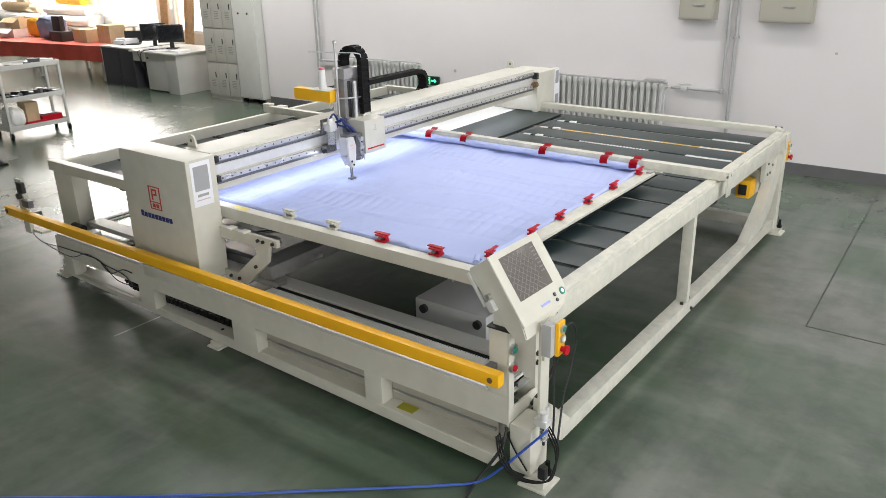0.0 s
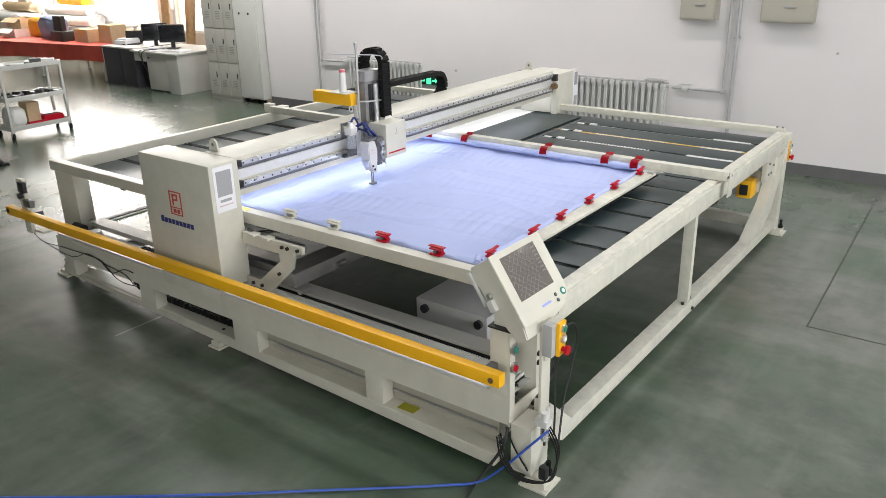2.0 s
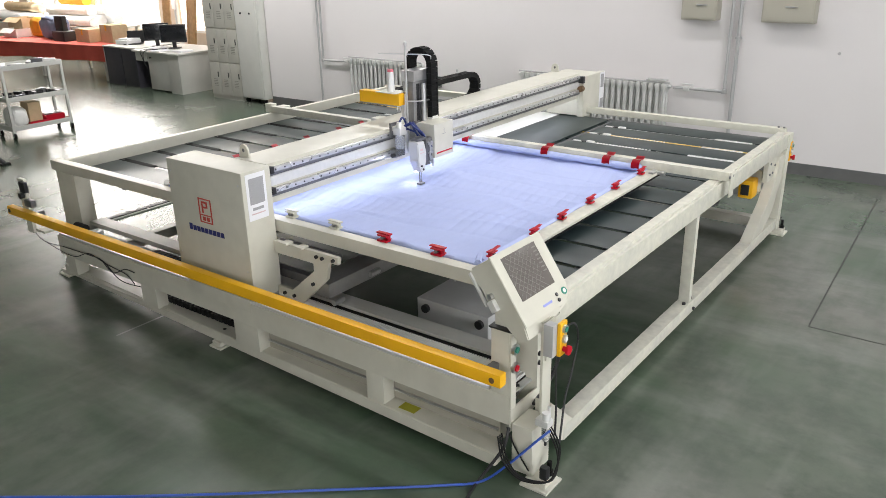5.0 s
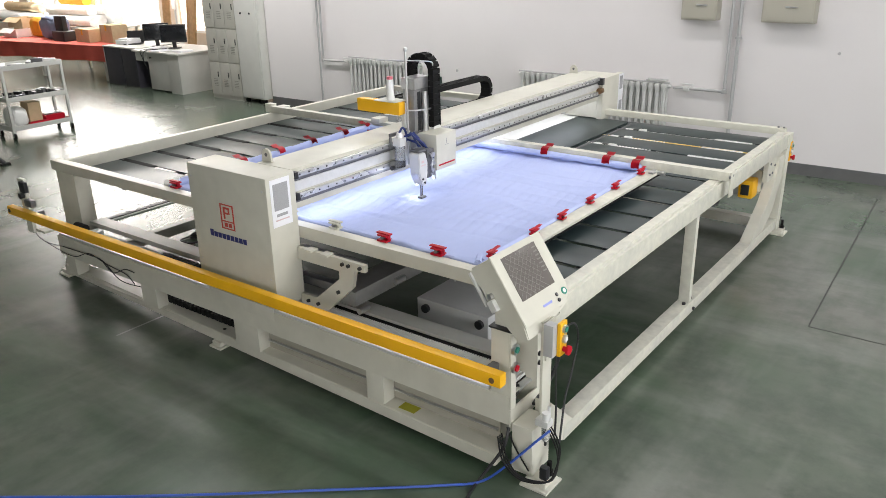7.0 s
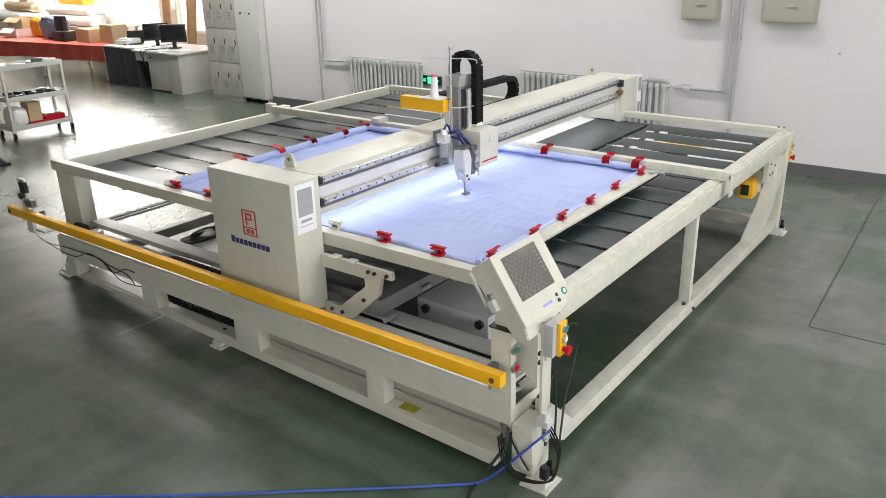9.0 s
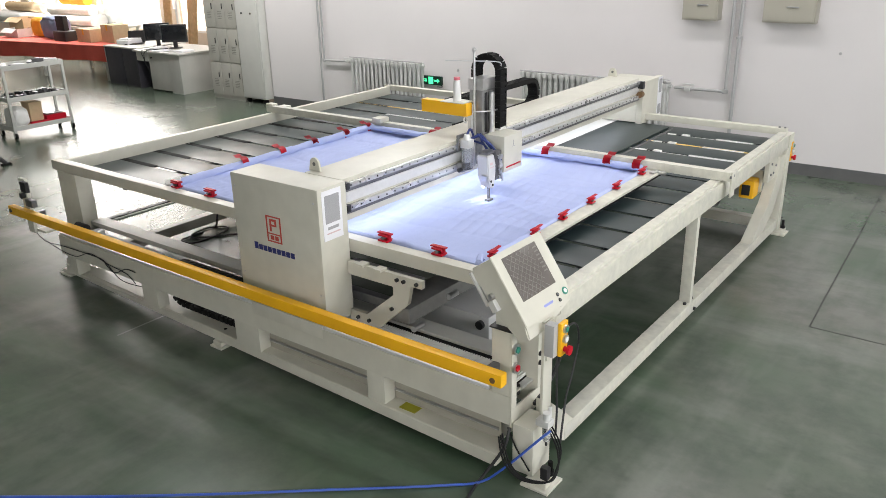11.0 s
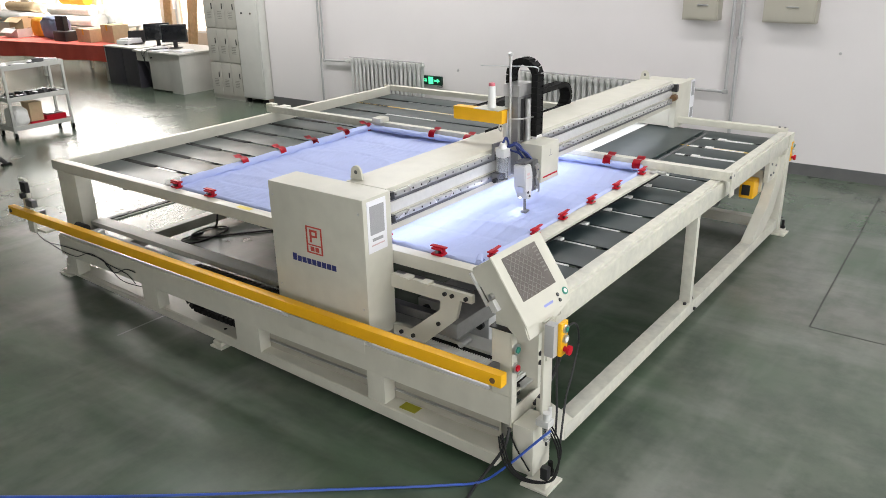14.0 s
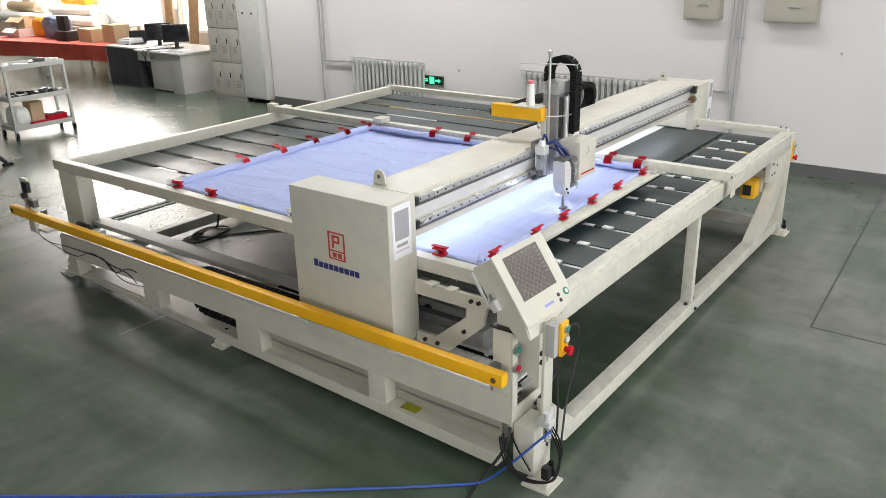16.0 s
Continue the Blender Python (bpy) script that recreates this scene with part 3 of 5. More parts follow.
for x, y, w, d, h in ((7.0, 15.75, 0.4, 0.55, 0.28), (7.2, 15.1, 0.4, 0.48, 0.38)):
    t = thing("cardboard_box", (x, y, 0.765), "brown cardboard box on the red table", "box", "goods on the red table")
    part("carton", boxes((-w / 2, w / 2, -d / 2, d / 2, 0, h, 0.006)), CARDBOARD, t)
    part("tape", boxes((-w / 2 - 0.002, w / 2 + 0.002, -0.03, 0.03, h - 0.12, h + 0.002), bevel=0), ORANGE, t)


def utility_cart():
    t = thing("utility_cart", (2.56, 10.65, 0), "pale grey three-tier workshop trolley full of parts", "trolley")
    t.scale = (0.96, 0.84, 1.0)
    for x in (0.02, 0.98):
        for y in (0.02, 0.52):
            part("post", boxes((x - 0.02, x + 0.02, y - 0.02, y + 0.02, 0.10, 1.08, 0.004)), PALE_GREY, t)
            c = part("castor", tubes(((x - 0.018, y, 0.05), (x + 0.018, y, 0.05), 0.05)), RUBBER, t)
            part("fork", boxes((x - 0.028, x - 0.02, y - 0.02, y + 0.02, 0.04, 0.11), (x + 0.02, x + 0.028, y - 0.02, y + 0.02, 0.04, 0.11), bevel=0.002), STEEL, c)
    for z in (0.13, 0.57, 1.04):
        part("tray", boxes((0.0, 1.0, 0.0, 0.54, z, z + 0.012), (0.0, 1.0, -0.004, 0.012, z, z + 0.07), (0.0, 1.0, 0.528, 0.544, z, z + 0.07),
                           (-0.004, 0.012, 0.0, 0.54, z, z + 0.07), (0.988, 1.004, 0.0, 0.54, z, z + 0.07), bevel=0.003), PALE_GREY, t)
    return t


utility_cart()
rnd = random.Random(4)
for k in range(16):
    x, y, z = 2.62 + 0.055 * k, 10.74 + rnd.random() * 0.24, 0.583
    t = thing("machine_part", (x, y, z), "small dark steel machine part on the trolley shelf", "machine part", "parts on the trolley", rnd.uniform(-30, 30))
    part("block", boxes((-0.03, 0.03, -0.06, 0.06, 0, 0.05 + rnd.random() * 0.05, 0.006)), BLACK if k % 3 else DARK_STEEL, t)
for k in range(12):
    x, y, z = 2.62 + 0.072 * k, 10.74 + rnd.random() * 0.26, 1.053
    t = thing("machine_part", (x, y, z), "small metal machine part on the trolley top", "machine part", "parts on the trolley", rnd.uniform(-60, 60))
    part("block", boxes((-0.03, 0.03, -0.09, 0.09, 0, 0.03 + rnd.random() * 0.06, 0.006)), (DARK_STEEL, STEEL, WHITE_P)[k % 3], t)
tub = thing("red_tub", (3.30, 10.86, 0.143), "red plastic tub of parts on the trolley", "tub")
part("tub", boxes((-0.16, 0.16, -0.12, 0.12, 0, 0.13, 0.015)), RED, tub)
part("contents", boxes((-0.13, 0.13, -0.09, 0.09, 0.131, 0.15, 0.01)), DARK_STEEL, tub)
lumpy("white_bag", "white plastic bag on the trolley's low shelf", "bag", (2.74, 10.87, 0.143), (0.28, 0.35, 0.33), WRAP, 21, "goods on the trolley")
ct = thing("cardboard_box", (3.02, 10.91, 0.143), "narrow brown cardboard box on the trolley", "box")
part("carton", boxes((-0.10, 0.10, -0.12, 0.12, 0, 0.36, 0.005)), CARDBOARD, ct)
part("red_tray", boxes((-0.14, 0.16, -0.20, -0.13, 0, 0.07, 0.008)), RED, ct)
stool = thing("floor_stand", (1.35, 9.5, 0), "black steel stand on the workshop floor", "stand")
part("leg", cable_bm([(0.39, -0.24, 0.02), (0.2, 0.0, 0.3), (0.0, 0.25, 0.55)], 0.03), BLACK, stool)
part("foot", boxes((0.33, 0.45, -0.28, -0.2, 0, 0.025, 0.006)), RUBBER, stool)


# ---- the quilting machine: fixed frame ----
def bolt(parent, place, way, r=0.012, length=0.012, material=None):
    a = Vector(place)
    return part("bolt", tubes((a, a + Vector(way) * length, r), seg=6), material or DARK_STEEL, parent)


def foot_pad(parent, x, y, size=0.2):
    f = part("foot_pad", boxes((x - size / 2, x + size / 2, y - size / 2, y + size / 2, 0.0, 0.014, 0.003)), WORN_CREAM, parent, "worn steel foot plate")
    part("foot_block", boxes((x - size * 0.36, x + size * 0.36, y - size * 0.36, y + size * 0.36, 0.0145, 0.048, 0.006)), CREAM, f)
    part("levelling_screw", tubes(((x + size * 0.2, y - size * 0.2, 0.0485), (x + size * 0.2, y - size * 0.2, 0.075), 0.022), ((x + size * 0.2, y - size * 0.2, 0.0755), (x + size * 0.2, y - size * 0.2, 0.13), 0.013)), RUBBER, f)
    return f


frame_bed = thing("quilting_machine", (0, 0, 0), "large cream enamelled quilting machine with a clamped bed", "quilting machine")
# rails round the bed
rail = part("side_rail", boxes((0.26, 4.60, 0.022, 0.092, 0.846, 0.996, 0.006), (0.26, 4.60, 0.0, 0.0215, 0.846, 0.978, 0.005)), WORN_CREAM, frame_bed, "worn cream double steel rail")
part("side_rail", boxes((0.36, 4.66, 4.865, 4.925, 0.892, 1.0, 0.006), (0.36, 4.66, 4.926, 4.945, 0.90, 0.985, 0.004)), CREAM, frame_bed)
fr = part("front_rail", boxes((0.28, 0.36, 0.09, 5.02, 0.915, 1.0, 0.008)), CREAM, frame_bed)
part("yellow_label", boxes((0.30, 0.34, 2.44, 2.58, 1.0002, 1.0012), bevel=0), mat("faded_yellow_label", (0.75, 0.62, 0.12), 0.6), fr)
br = part("back_rail", boxes((4.655, 4.73, 0.05, 4.945, 0.952, 1.012, 0.006)), CREAM, frame_bed)
for y in (0.07, 0.12, 4.9):
    bolt(br, (4.69, y, 1.012), (0, 0, 1), 0.01)
part("end_cap", boxes((4.602, 4.74, -0.01, 0.048, 0.85, 0.975, 0.006)), CREAM, frame_bed)
cb_ = part("cross_bar", boxes((2.715, 2.785, -0.055, 4.99, 1.0, 1.07, 0.006)), WORN_CREAM, frame_bed)
for y in (-0.02, 0.0):
    bolt(cb_, (2.785 if y else 2.715, -0.055, 1.035), (0, -1, 0), 0.011)
part("bracket", boxes((2.73, 2.82, -0.066, -0.0562, 0.875, 1.068, 0.002), bevel=0.002), CREAM, cb_)
part("bracket", boxes((2.80, 2.95, 4.85, 4.96, 1.002, 1.045, 0.004), (2.72, 2.80, 4.90, 5.0, 1.0705, 1.09, 0.004)), CREAM, cb_)
part("stop_block", boxes((2.66, 2.79, 3.29, 3.40, 1.071, 1.115, 0.006)), CREAM, cb_)
ir = part("inner_rail", boxes((0.40, 2.715, 0.472, 0.575, 0.975, 1.003, 0.005)), WORN_CREAM, frame_bed, "worn cream clamp rail beside the quilt")
part("rubber_edge", boxes((0.40, 2.715, 0.466, 0.4715, 0.974, 0.986, 0.002)), RUBBER, ir)
part("corner_fitting", boxes((2.60, 2.70, 0.482, 0.52, 1.0035, 1.018, 0.004), (2.66, 2.70, 0.42, 0.481, 0.99, 1.012, 0.004)), STEEL, ir)
def base_x(y):
    """The front base beam stands slightly askew under the upper beam."""
    return 0.034 * y - 0.045


# lower beams, posts and braces
part("base_beam", boxes((0.36, 4.564, 0.0, 0.10, 0.07, 0.165, 0.006)), WORN_CREAM, frame_bed)
part("base_beam", boxes((0.15, 4.55, 4.74, 4.84, 0.07, 0.165, 0.006)), CREAM, frame_bed)
part("base_beam", prism([(base_x(0.20), 0.20), (base_x(0.20) + 0.11, 0.20), (base_x(4.80) + 0.11, 4.80), (base_x(4.80), 4.80)], "z", 0.050, 0.128, 0.005), CREAM, frame_bed)
part("base_beam", boxes((4.50, 4.60, 0.1, 4.74, 0.07, 0.165, 0.006)), CREAM, frame_bed)
part("post", boxes((2.285, 2.340, 0.008, 0.088, 0.165, 0.846, 0.005)), WORN_CREAM, frame_bed)
part("brace", prism([(0.20, 0.40), (0.20, 0.18), (0.36, 0.07), (0.60, 0.07), (0.46, 0.165)], "y", 0.002, 0.098, 0.003), CREAM, frame_bed)
part("brace", prism([(3.75, 0.165), (4.10, 0.165), (4.38, 0.30), (4.564, 0.58), (4.564, 0.80), (4.42, 0.80), (4.36, 0.62), (4.18, 0.42)], "y", 0.004, 0.096, 0.003), CREAM, frame_bed)
far_post = part("post", boxes((4.565, 4.675, -0.01, 0.10, 0.05, 0.85, 0.006)), CREAM, frame_bed)
part("plate", boxes((4.15, 4.564, 0.03, 0.07, 0.62, 0.845, 0.003)), CREAM, frame_bed)
for x, z in ((4.22, 0.68), (4.30, 0.68), (4.22, 0.78), (4.36, 0.74)):
    bolt(far_post, (x, 0.03, z), (0, -1, 0), 0.012, 0.01)
part("post", boxes((0.28, 0.42, 4.67, 4.95, 0.165, 0.914, 0.006)), CREAM, frame_bed)
part("leg", boxes((0.0, 0.18, -0.005, 0.12, 0.05, 0.335, 0.006)), CREAM, frame_bed)
part("slim_post", boxes((0.09, 0.18, -0.004, 0.012, 0.336, 0.92, 0.003)), CREAM, frame_bed)
part("rail_end_plate", boxes((0.171, 0.262, -0.002, 0.028, 0.80, 0.90, 0.003)), CREAM, frame_bed)
for x, y in ((2.245, 0.03), (2.375, 0.03)):
    bolt(rail, (x, y, 0.1655), (0, 0, 1), 0.014, 0.016, BLACK)
bolt(rail, (2.36, -0.001, 0.10), (0, -1, 0), 0.014, 0.014, BLACK)
# the deep front beam with its windows and end frame
fb = part("front_beam", prism([(0.0, 0.315), (0.12, 0.315), (0.12, 0.323), (0.02, 0.323), (0.02, 0.477), (0.12, 0.477), (0.12, 0.485), (0.0, 0.485)], "y", 0.14, 4.58, 0.002), CREAM, frame_bed)
part("rail_strip", boxes((0.002, 0.030, 0.27, 4.55, 0.4855, 0.506, 0.004)), ALU, fb, "bright steel guide rail")
for a, b in ((3.31, 3.50), (2.13, 2.375), (1.01, 1.145)):
    shift = max(0.0, 0.5 * base_x(a))
    part("post", boxes((0.002 + shift, 0.098 + shift, a, b, 0.120, 0.317, 0.004)), CREAM, frame_bed)
part("end_post", boxes((0.05, 0.16, 4.47, 4.60, 0.120, 0.317, 0.004)), CREAM, frame_bed)
part("corner_post", boxes((0.0, 0.05, 0.14, 0.25, 0.486, 0.86, 0.004)), CREAM, frame_bed)
ef = part("end_frame", boxes((0.0, 0.30, 0.128, 0.139, 0.30, 0.41, 0.003), (0.268, 0.30, 0.128, 0.139, 0.411, 0.86, 0.003), (0.0, 0.05, 0.128, 0.139, 0.411, 0.86, 0.003), (0.27, 0.30, 0.139, 0.30, 0.30, 0.86, 0.003)), CREAM, frame_bed)
for z in (0.565, 0.62):
    bolt(ef, (0.284, 0.128, z), (0, -1, 0), 0.016, 0.012, BLACK)
for z, m in ((0.76, GREEN_P), (0.655, RED)):
    part("push_button", tubes(((0.026, 0.128, z), (0.026, 0.112, z), 0.030), seg=20), STEEL, ef, "chrome ringed push button")
    part("button_cap", tubes(((0.026, 0.1118, z), (0.026, 0.104, z), 0.017), seg=16), m, ef)
part("cable_clamp", boxes((0.11, 0.14, 0.16, 0.19, 0.43, 0.49)), BLACK, ef)
part("yellow_sticker", boxes((0.02, 0.09, 0.80, 0.92, 0.1305, 0.1315), bevel=0), mat("yellow_green_sticker", (0.36, 0.34, 0.02), 0.6), frame_bed, "yellow sticker")
part("base_ledge", boxes((0.060, 0.30, 0.26, 4.46, 0.106, 0.122, 0.002)), CREAM, frame_bed)
part("trough_side", boxes((0.108, 0.114, 0.26, 2.185, 0.121, 0.236)), BOX_P, frame_bed, "pale grey inner plate")
for z in (0.185, 0.262):
    part("inner_rod", tubes(((0.101, 0.27, z), (0.101, 2.12, z), 0.009)), STEEL, frame_bed, "thin steel rod inside the front beam")
# the trough with the travel rail and toothed rack
tr_ = part("trough", boxes((0.121, 0.344, 0.16, 2.26, 0.445, 0.458, 0.003), (0.344, 0.45, 0.16, 4.64, 0.445, 0.458, 0.003), (0.121, 0.344, 3.62, 4.58, 0.40, 0.413, 0.003)), TROUGH, frame_bed, "grey steel travel track")
part("travel_beam", boxes((0.330, 0.46, 0.16, 4.64, 0.4585, 0.495, 0.003)), PALE_GREY, tr_)
part("travel_rail", boxes((0.29, 0.325, 0.2, 2.24, 0.4585, 0.48, 0.004)), RUBBER, tr_)
rack = part("rack", boxes((0.13, 0.285, 0.2, 2.24, 0.4585, 0.466), bevel=0), RUBBER, tr_, "pale toothed rack on a dark bed")
bm = bmesh.new()
for i in range(118):
    y = 0.21 + i * 0.0172
    vs = bmesh.ops.create_cube(bm, size=1)["verts"]
    for v in vs:
        v.co = Vector((0.208 + v.co.x * 0.15, y + v.co.y * 0.0085, 0.4755 + v.co.z * 0.018))
tagged(part("rack_teeth", bm, WHITE_P, rack, "row of pale rack teeth", soft=False), kind="stuff")
part("trough", boxes((4.42, 4.72, 0.2, 4.7, 0.38, 0.46, 0.006)), TROUGH, frame_bed)
part("motor", tubes(((0.19, 4.46, 0.50), (0.19, 4.60, 0.50), 0.036)), BLACK, frame_bed, "black end motor")
part("bearing_block", boxes((0.20, 0.30, 4.38, 4.48, 0.413, 0.47, 0.006)), ALU, frame_bed)
for x, y in ((0.045, -0.035), (0.20, 4.86), (4.65, 0.0), (4.6, 4.86), (0.075, 2.63)):
    foot_pad(frame_bed, x, y, 0.165 if y < 2 or y > 4 else 0.125)

# far guard end
fg = part("drive_guard", boxes((4.07, 4.24, 0.12, 0.25, 0.47, 0.64, 0.025)), YELLOW, frame_bed, "amber yellow drive guard under the rail")
# no hollow here: a black plate gives the recess its shade
part("guard_recess_shade", boxes((4.056, 4.069, 0.15, 0.222, 0.505, 0.60, 0.005)), BLACK, fg, "black plate for the shade of a recess in the guard face")
part("guard_stay", boxes((4.241, 4.27, 0.10, 0.20, 0.50, 0.70)), CREAM, fg)

bar = thing("guard_bar", (-0.12, 0, 0), "amber yellow painted guard bar along the machine front", "guard bar")
part("bar", boxes((-0.028, 0.028, 0.10, 5.04, 0.622, 0.694, 0.008)), YELLOW, bar)
part("end_bolt", tubes(((-0.0285, 0.15, 0.655), (-0.032, 0.15, 0.655), 0.016)), BRASS, bar)
part("end_bolt", tubes(((-0.0285, 5.0, 0.66), (-0.034, 5.0, 0.66), 0.018)), BLACK, bar)
for y in (0.22, 4.74):
    part("stay", boxes((0.029, 0.125, y - 0.02, y + 0.02, 0.63, 0.67, 0.003)), DARK_STEEL, bar)
sens = thing("sensor_post", (-0.06, 4.86, 0), "slim cream sensor post with black switches", "sensor post")
part("plate", boxes((-0.015, 0.015, -0.05, 0.05, 0.47, 0.94, 0.004)), CREAM, sens)
part("arm", boxes((0.0, 0.12, -0.20, -0.06, 0.49, 0.51, 0.003)), CREAM, sens)
part("switch", boxes((-0.05, -0.016, -0.12, -0.03, 0.84, 0.93, 0.006)), BLACK, sens)
part("switch", boxes((-0.06, -0.016, -0.20, -0.09, 0.73, 0.79, 0.006)), DARK_STEEL, sens)
part("knob", tubes(((-0.016, -0.01, 0.80), (-0.05, -0.01, 0.80), 0.025)), BLACK, sens)
wires = thing("control_wires", (0, 0, 0), "thin black wires hanging along the front beam", "wires")
part("wire", cable_bm([(-0.07, 4.90, 0.60), (-0.05, 4.82, 0.45), (-0.03, 4.57, 0.372), (-0.02, 4.32, 0.35), (-0.012, 4.1, 0.42), (-0.012, 3.85, 0.385), (-0.012, 3.6, 0.36), (-0.01, 3.5, 0.30)], 0.0036), BLACK, wires)
part("wire", cable_bm([(-0.07, 4.92, 0.58), (-0.05, 4.75, 0.42), (-0.02, 4.47, 0.405), (-0.012, 4.1, 0.41), (-0.012, 3.9, 0.40), (-0.012, 3.70, 0.29), (0.05, 3.52, 0.25), (0.12, 3.1, 0.26)], 0.0036), BLACK, wires)
part("wire", cable_bm([(-0.012, 3.9, 0.39), (-0.012, 3.78, 0.33), (-0.012, 3.6, 0.40), (-0.01, 3.48, 0.40)], 0.004), BLACK, wires)

# ---- control panel on the near corner ----
bm = prism([(0.012, -0.186), (0.012, 0.186), (0.16, 0.186), (0.16, -0.04), (0.10, -0.255), (0.03, -0.255)], "x", -0.20, 0.20, 0.006)
for v in bm.verts:
    if v.co.x > 0 and v.co.z < -0.19:
        v.co.x -= 0.22 * min(1, (-0.19 - v.co.z) / 0.06)
panel = part("control_box", bm, CREAM, frame_bed, "cream tilted control box")
panel.matrix_local = pose(0.162, 0.110, 1.107, -34.4, -2.6, -4.9)
plate_pts = [(-0.2085, -0.194), (0.13, -0.194), (0.19, -0.165), (0.2085, -0.11), (0.2085, 0.194), (-0.2085, 0.194)]
part("front_plate", prism(plate_pts, "y", -0.004, 0.0115, 0.003), CREAM, panel, "pale front plate")
part("screen", boxes((-0.146, 0.130, -0.007, -0.0045, -0.076, 0.161, 0.002)), SCREEN, panel, "dark screen with a faint diamond pattern")
bm = bmesh.new()
for i in range(-3, 6):
    for sgn in (-1, 1):
        cx = -0.075 + i * 0.036
        for k in range(11):
            x, z = cx + sgn * (k - 5) * 0.021, -0.062 + k * 0.0205
            if -0.138 < x < 0.07 and z < 0.152:
                add_box(bm, x - 0.0135, x + 0.0135, -0.0084, -0.0074, z - 0.0020, z + 0.0020, m=Matrix.Translation((x, 0, z)) @ pose(0, 0, 0, 0, -sgn * 43, 0) @ Matrix.Translation((-x, 0, -z)))
part("pattern", bm, SCREEN_LINE, panel, soft=False)
for k in range(7):
    part("menu_bar", boxes((0.088, 0.118, -0.0084, -0.0074, 0.132 - k * 0.022, 0.140 - k * 0.022), bevel=0), SCREEN_LINE, panel)
part("name_bar", boxes((-0.030, 0.045, -0.0055, -0.0045, -0.156, -0.144), bevel=0), mat("pale_blue_name_bar", (0.30, 0.34, 0.72), 0.5), panel)
for x, z, r, m in ((0.162, -0.137, 0.020, GREEN_P), (0.098, -0.134, 0.010, BLACK), (0.097, -0.164, 0.010, BLACK)):
    part("key_ring", tubes(((x, -0.0045, z), (x, -0.008, z), r), seg=20), m, panel)
    part("key_cap", tubes(((x, -0.0081, z), (x, -0.010, z), r * 0.55), seg=16), WHITE_P if r > 0.015 else DARK_STEEL, panel)
part("side_bracket", boxes((-0.23, -0.201, 0.10, 0.14, -0.06, 0.0, 0.004)), ALU, panel)
part("side_bracket", boxes((-0.215, -0.201, 0.161, 0.175, -0.02, 0.17, 0.003)), ALU, panel)
part("side_knob", tubes(((-0.201, 0.11, 0.02), (-0.225, 0.11, 0.02), 0.014)), STEEL, panel)
part("collar", boxes((-0.01, 0.16, 0.10, 0.26, 0.862, 0.872, 0.003)), BLACK, frame_bed)
part("collar_neck", boxes((0.02, 0.13, 0.13, 0.24, 0.873, 0.965, 0.006)), CREAM, frame_bed)

# ---- stop switches ----
def stop_station(place, label):
    t = thing("stop_station", place, label, "stop switch", "stop switches")
    part("back_box", boxes((-0.05, 0.02, 0.0, 0.07, -0.115, 0.115, 0.006)), mat_grey_box, t)
    f = part("cover", boxes((0.0, 0.09, -0.028, -0.001, -0.12, 0.12, 0.008)), YELLOW, t, "yellow cover")
    for z, m in ((0.072, GREEN_P), (0.0, WHITE_P)):
        r_ = part("button_ring", tubes(((0.045, -0.028, z), (0.045, -0.044, z), 0.030), seg=20), STEEL, t)
        part("button_cap", tubes(((0.045, -0.0442, z), (0.045, -0.050, z), 0.018), seg=16), m, r_)
    part("stop_button", tubes(((0.045, -0.028, -0.075), (0.045, -0.055, -0.075), 0.018), ((0.045, -0.0552, -0.075), (0.045, -0.075, -0.075), 0.033), seg=20), RED, t, "red mushroom button")
    t.scale = (0.76, 0.76, 0.76)
    return t


mat_grey_box = mat("grey_switch_box", (0.42, 0.42, 0.42), 0.5, vary=0.03)
stop_station((0.088, -0.078, 0.846), "yellow stop switch box with a red button by the control panel")
stop_station((4.680, 0.005, 0.80), "yellow stop switch box on the far machine corner")
part("cable_hook", cable_bm([(3.04, 0.10, 0.86), (3.04, 0.10, 0.775), (2.99, 0.10, 0.725), (2.66, 0.10, 0.795), (2.60, 0.10, 0.86)], 0.010), BLACK, frame_bed, "black cable looped under the rail")
part("switch_bracket", boxes((0.10, 0.18, -0.016, -0.013, 0.70, 0.92)), CREAM, frame_bed)

# ---- air service unit, hose and cables at the near corner ----
reg = thing("air_regulator", (0.035, -0.062, 0.365), "clear and steel air regulator on the machine leg", "air regulator")
reg.scale = (0.8, 0.8, 0.85)
part("body", boxes((-0.03, 0.045, -0.03, 0.068, 0.0, 0.05, 0.016)), ALU, reg)
part("bowl", tubes(((0.0, 0.0, -0.09), (0.0, 0.0, -0.001), 0.028), seg=18), CLEAR, reg, "clear plastic bowl")
part("knob", tubes(((0.0, 0.0, 0.051), (0.0, 0.0, 0.10), 0.026), ((0.04, 0.0, 0.051), (0.04, 0.0, 0.12), 0.012), seg=16), ALU, reg)
part("drain", tubes(((0.0, 0.0, -0.13), (0.0, 0.0, -0.0905), 0.009)), BLACK, reg)
hose = thing("air_hose", (0, 0, 0), "bright blue air hose trailing over the floor", "hose")
part("hose", cable_bm([(0.01, -0.10, 0.37), (-0.03, -0.06, 0.325), (-0.10, 0.10, 0.13), (-0.155, 0.22, 0.018), (-0.277, 0.359, 0.012), (-0.447, 0.567, 0.012), (-0.705, 0.894, 0.012), (-1.0, 1.264, 0.012), (-1.36, 1.739, 0.012), (-1.71, 2.228, 0.012), (-2.1, 2.75, 0.012)], 0.007), BLUEHOSE, hose)
cab = thing("power_cable", (0, 0, 0), "black power cables coiled at the machine leg", "cable")
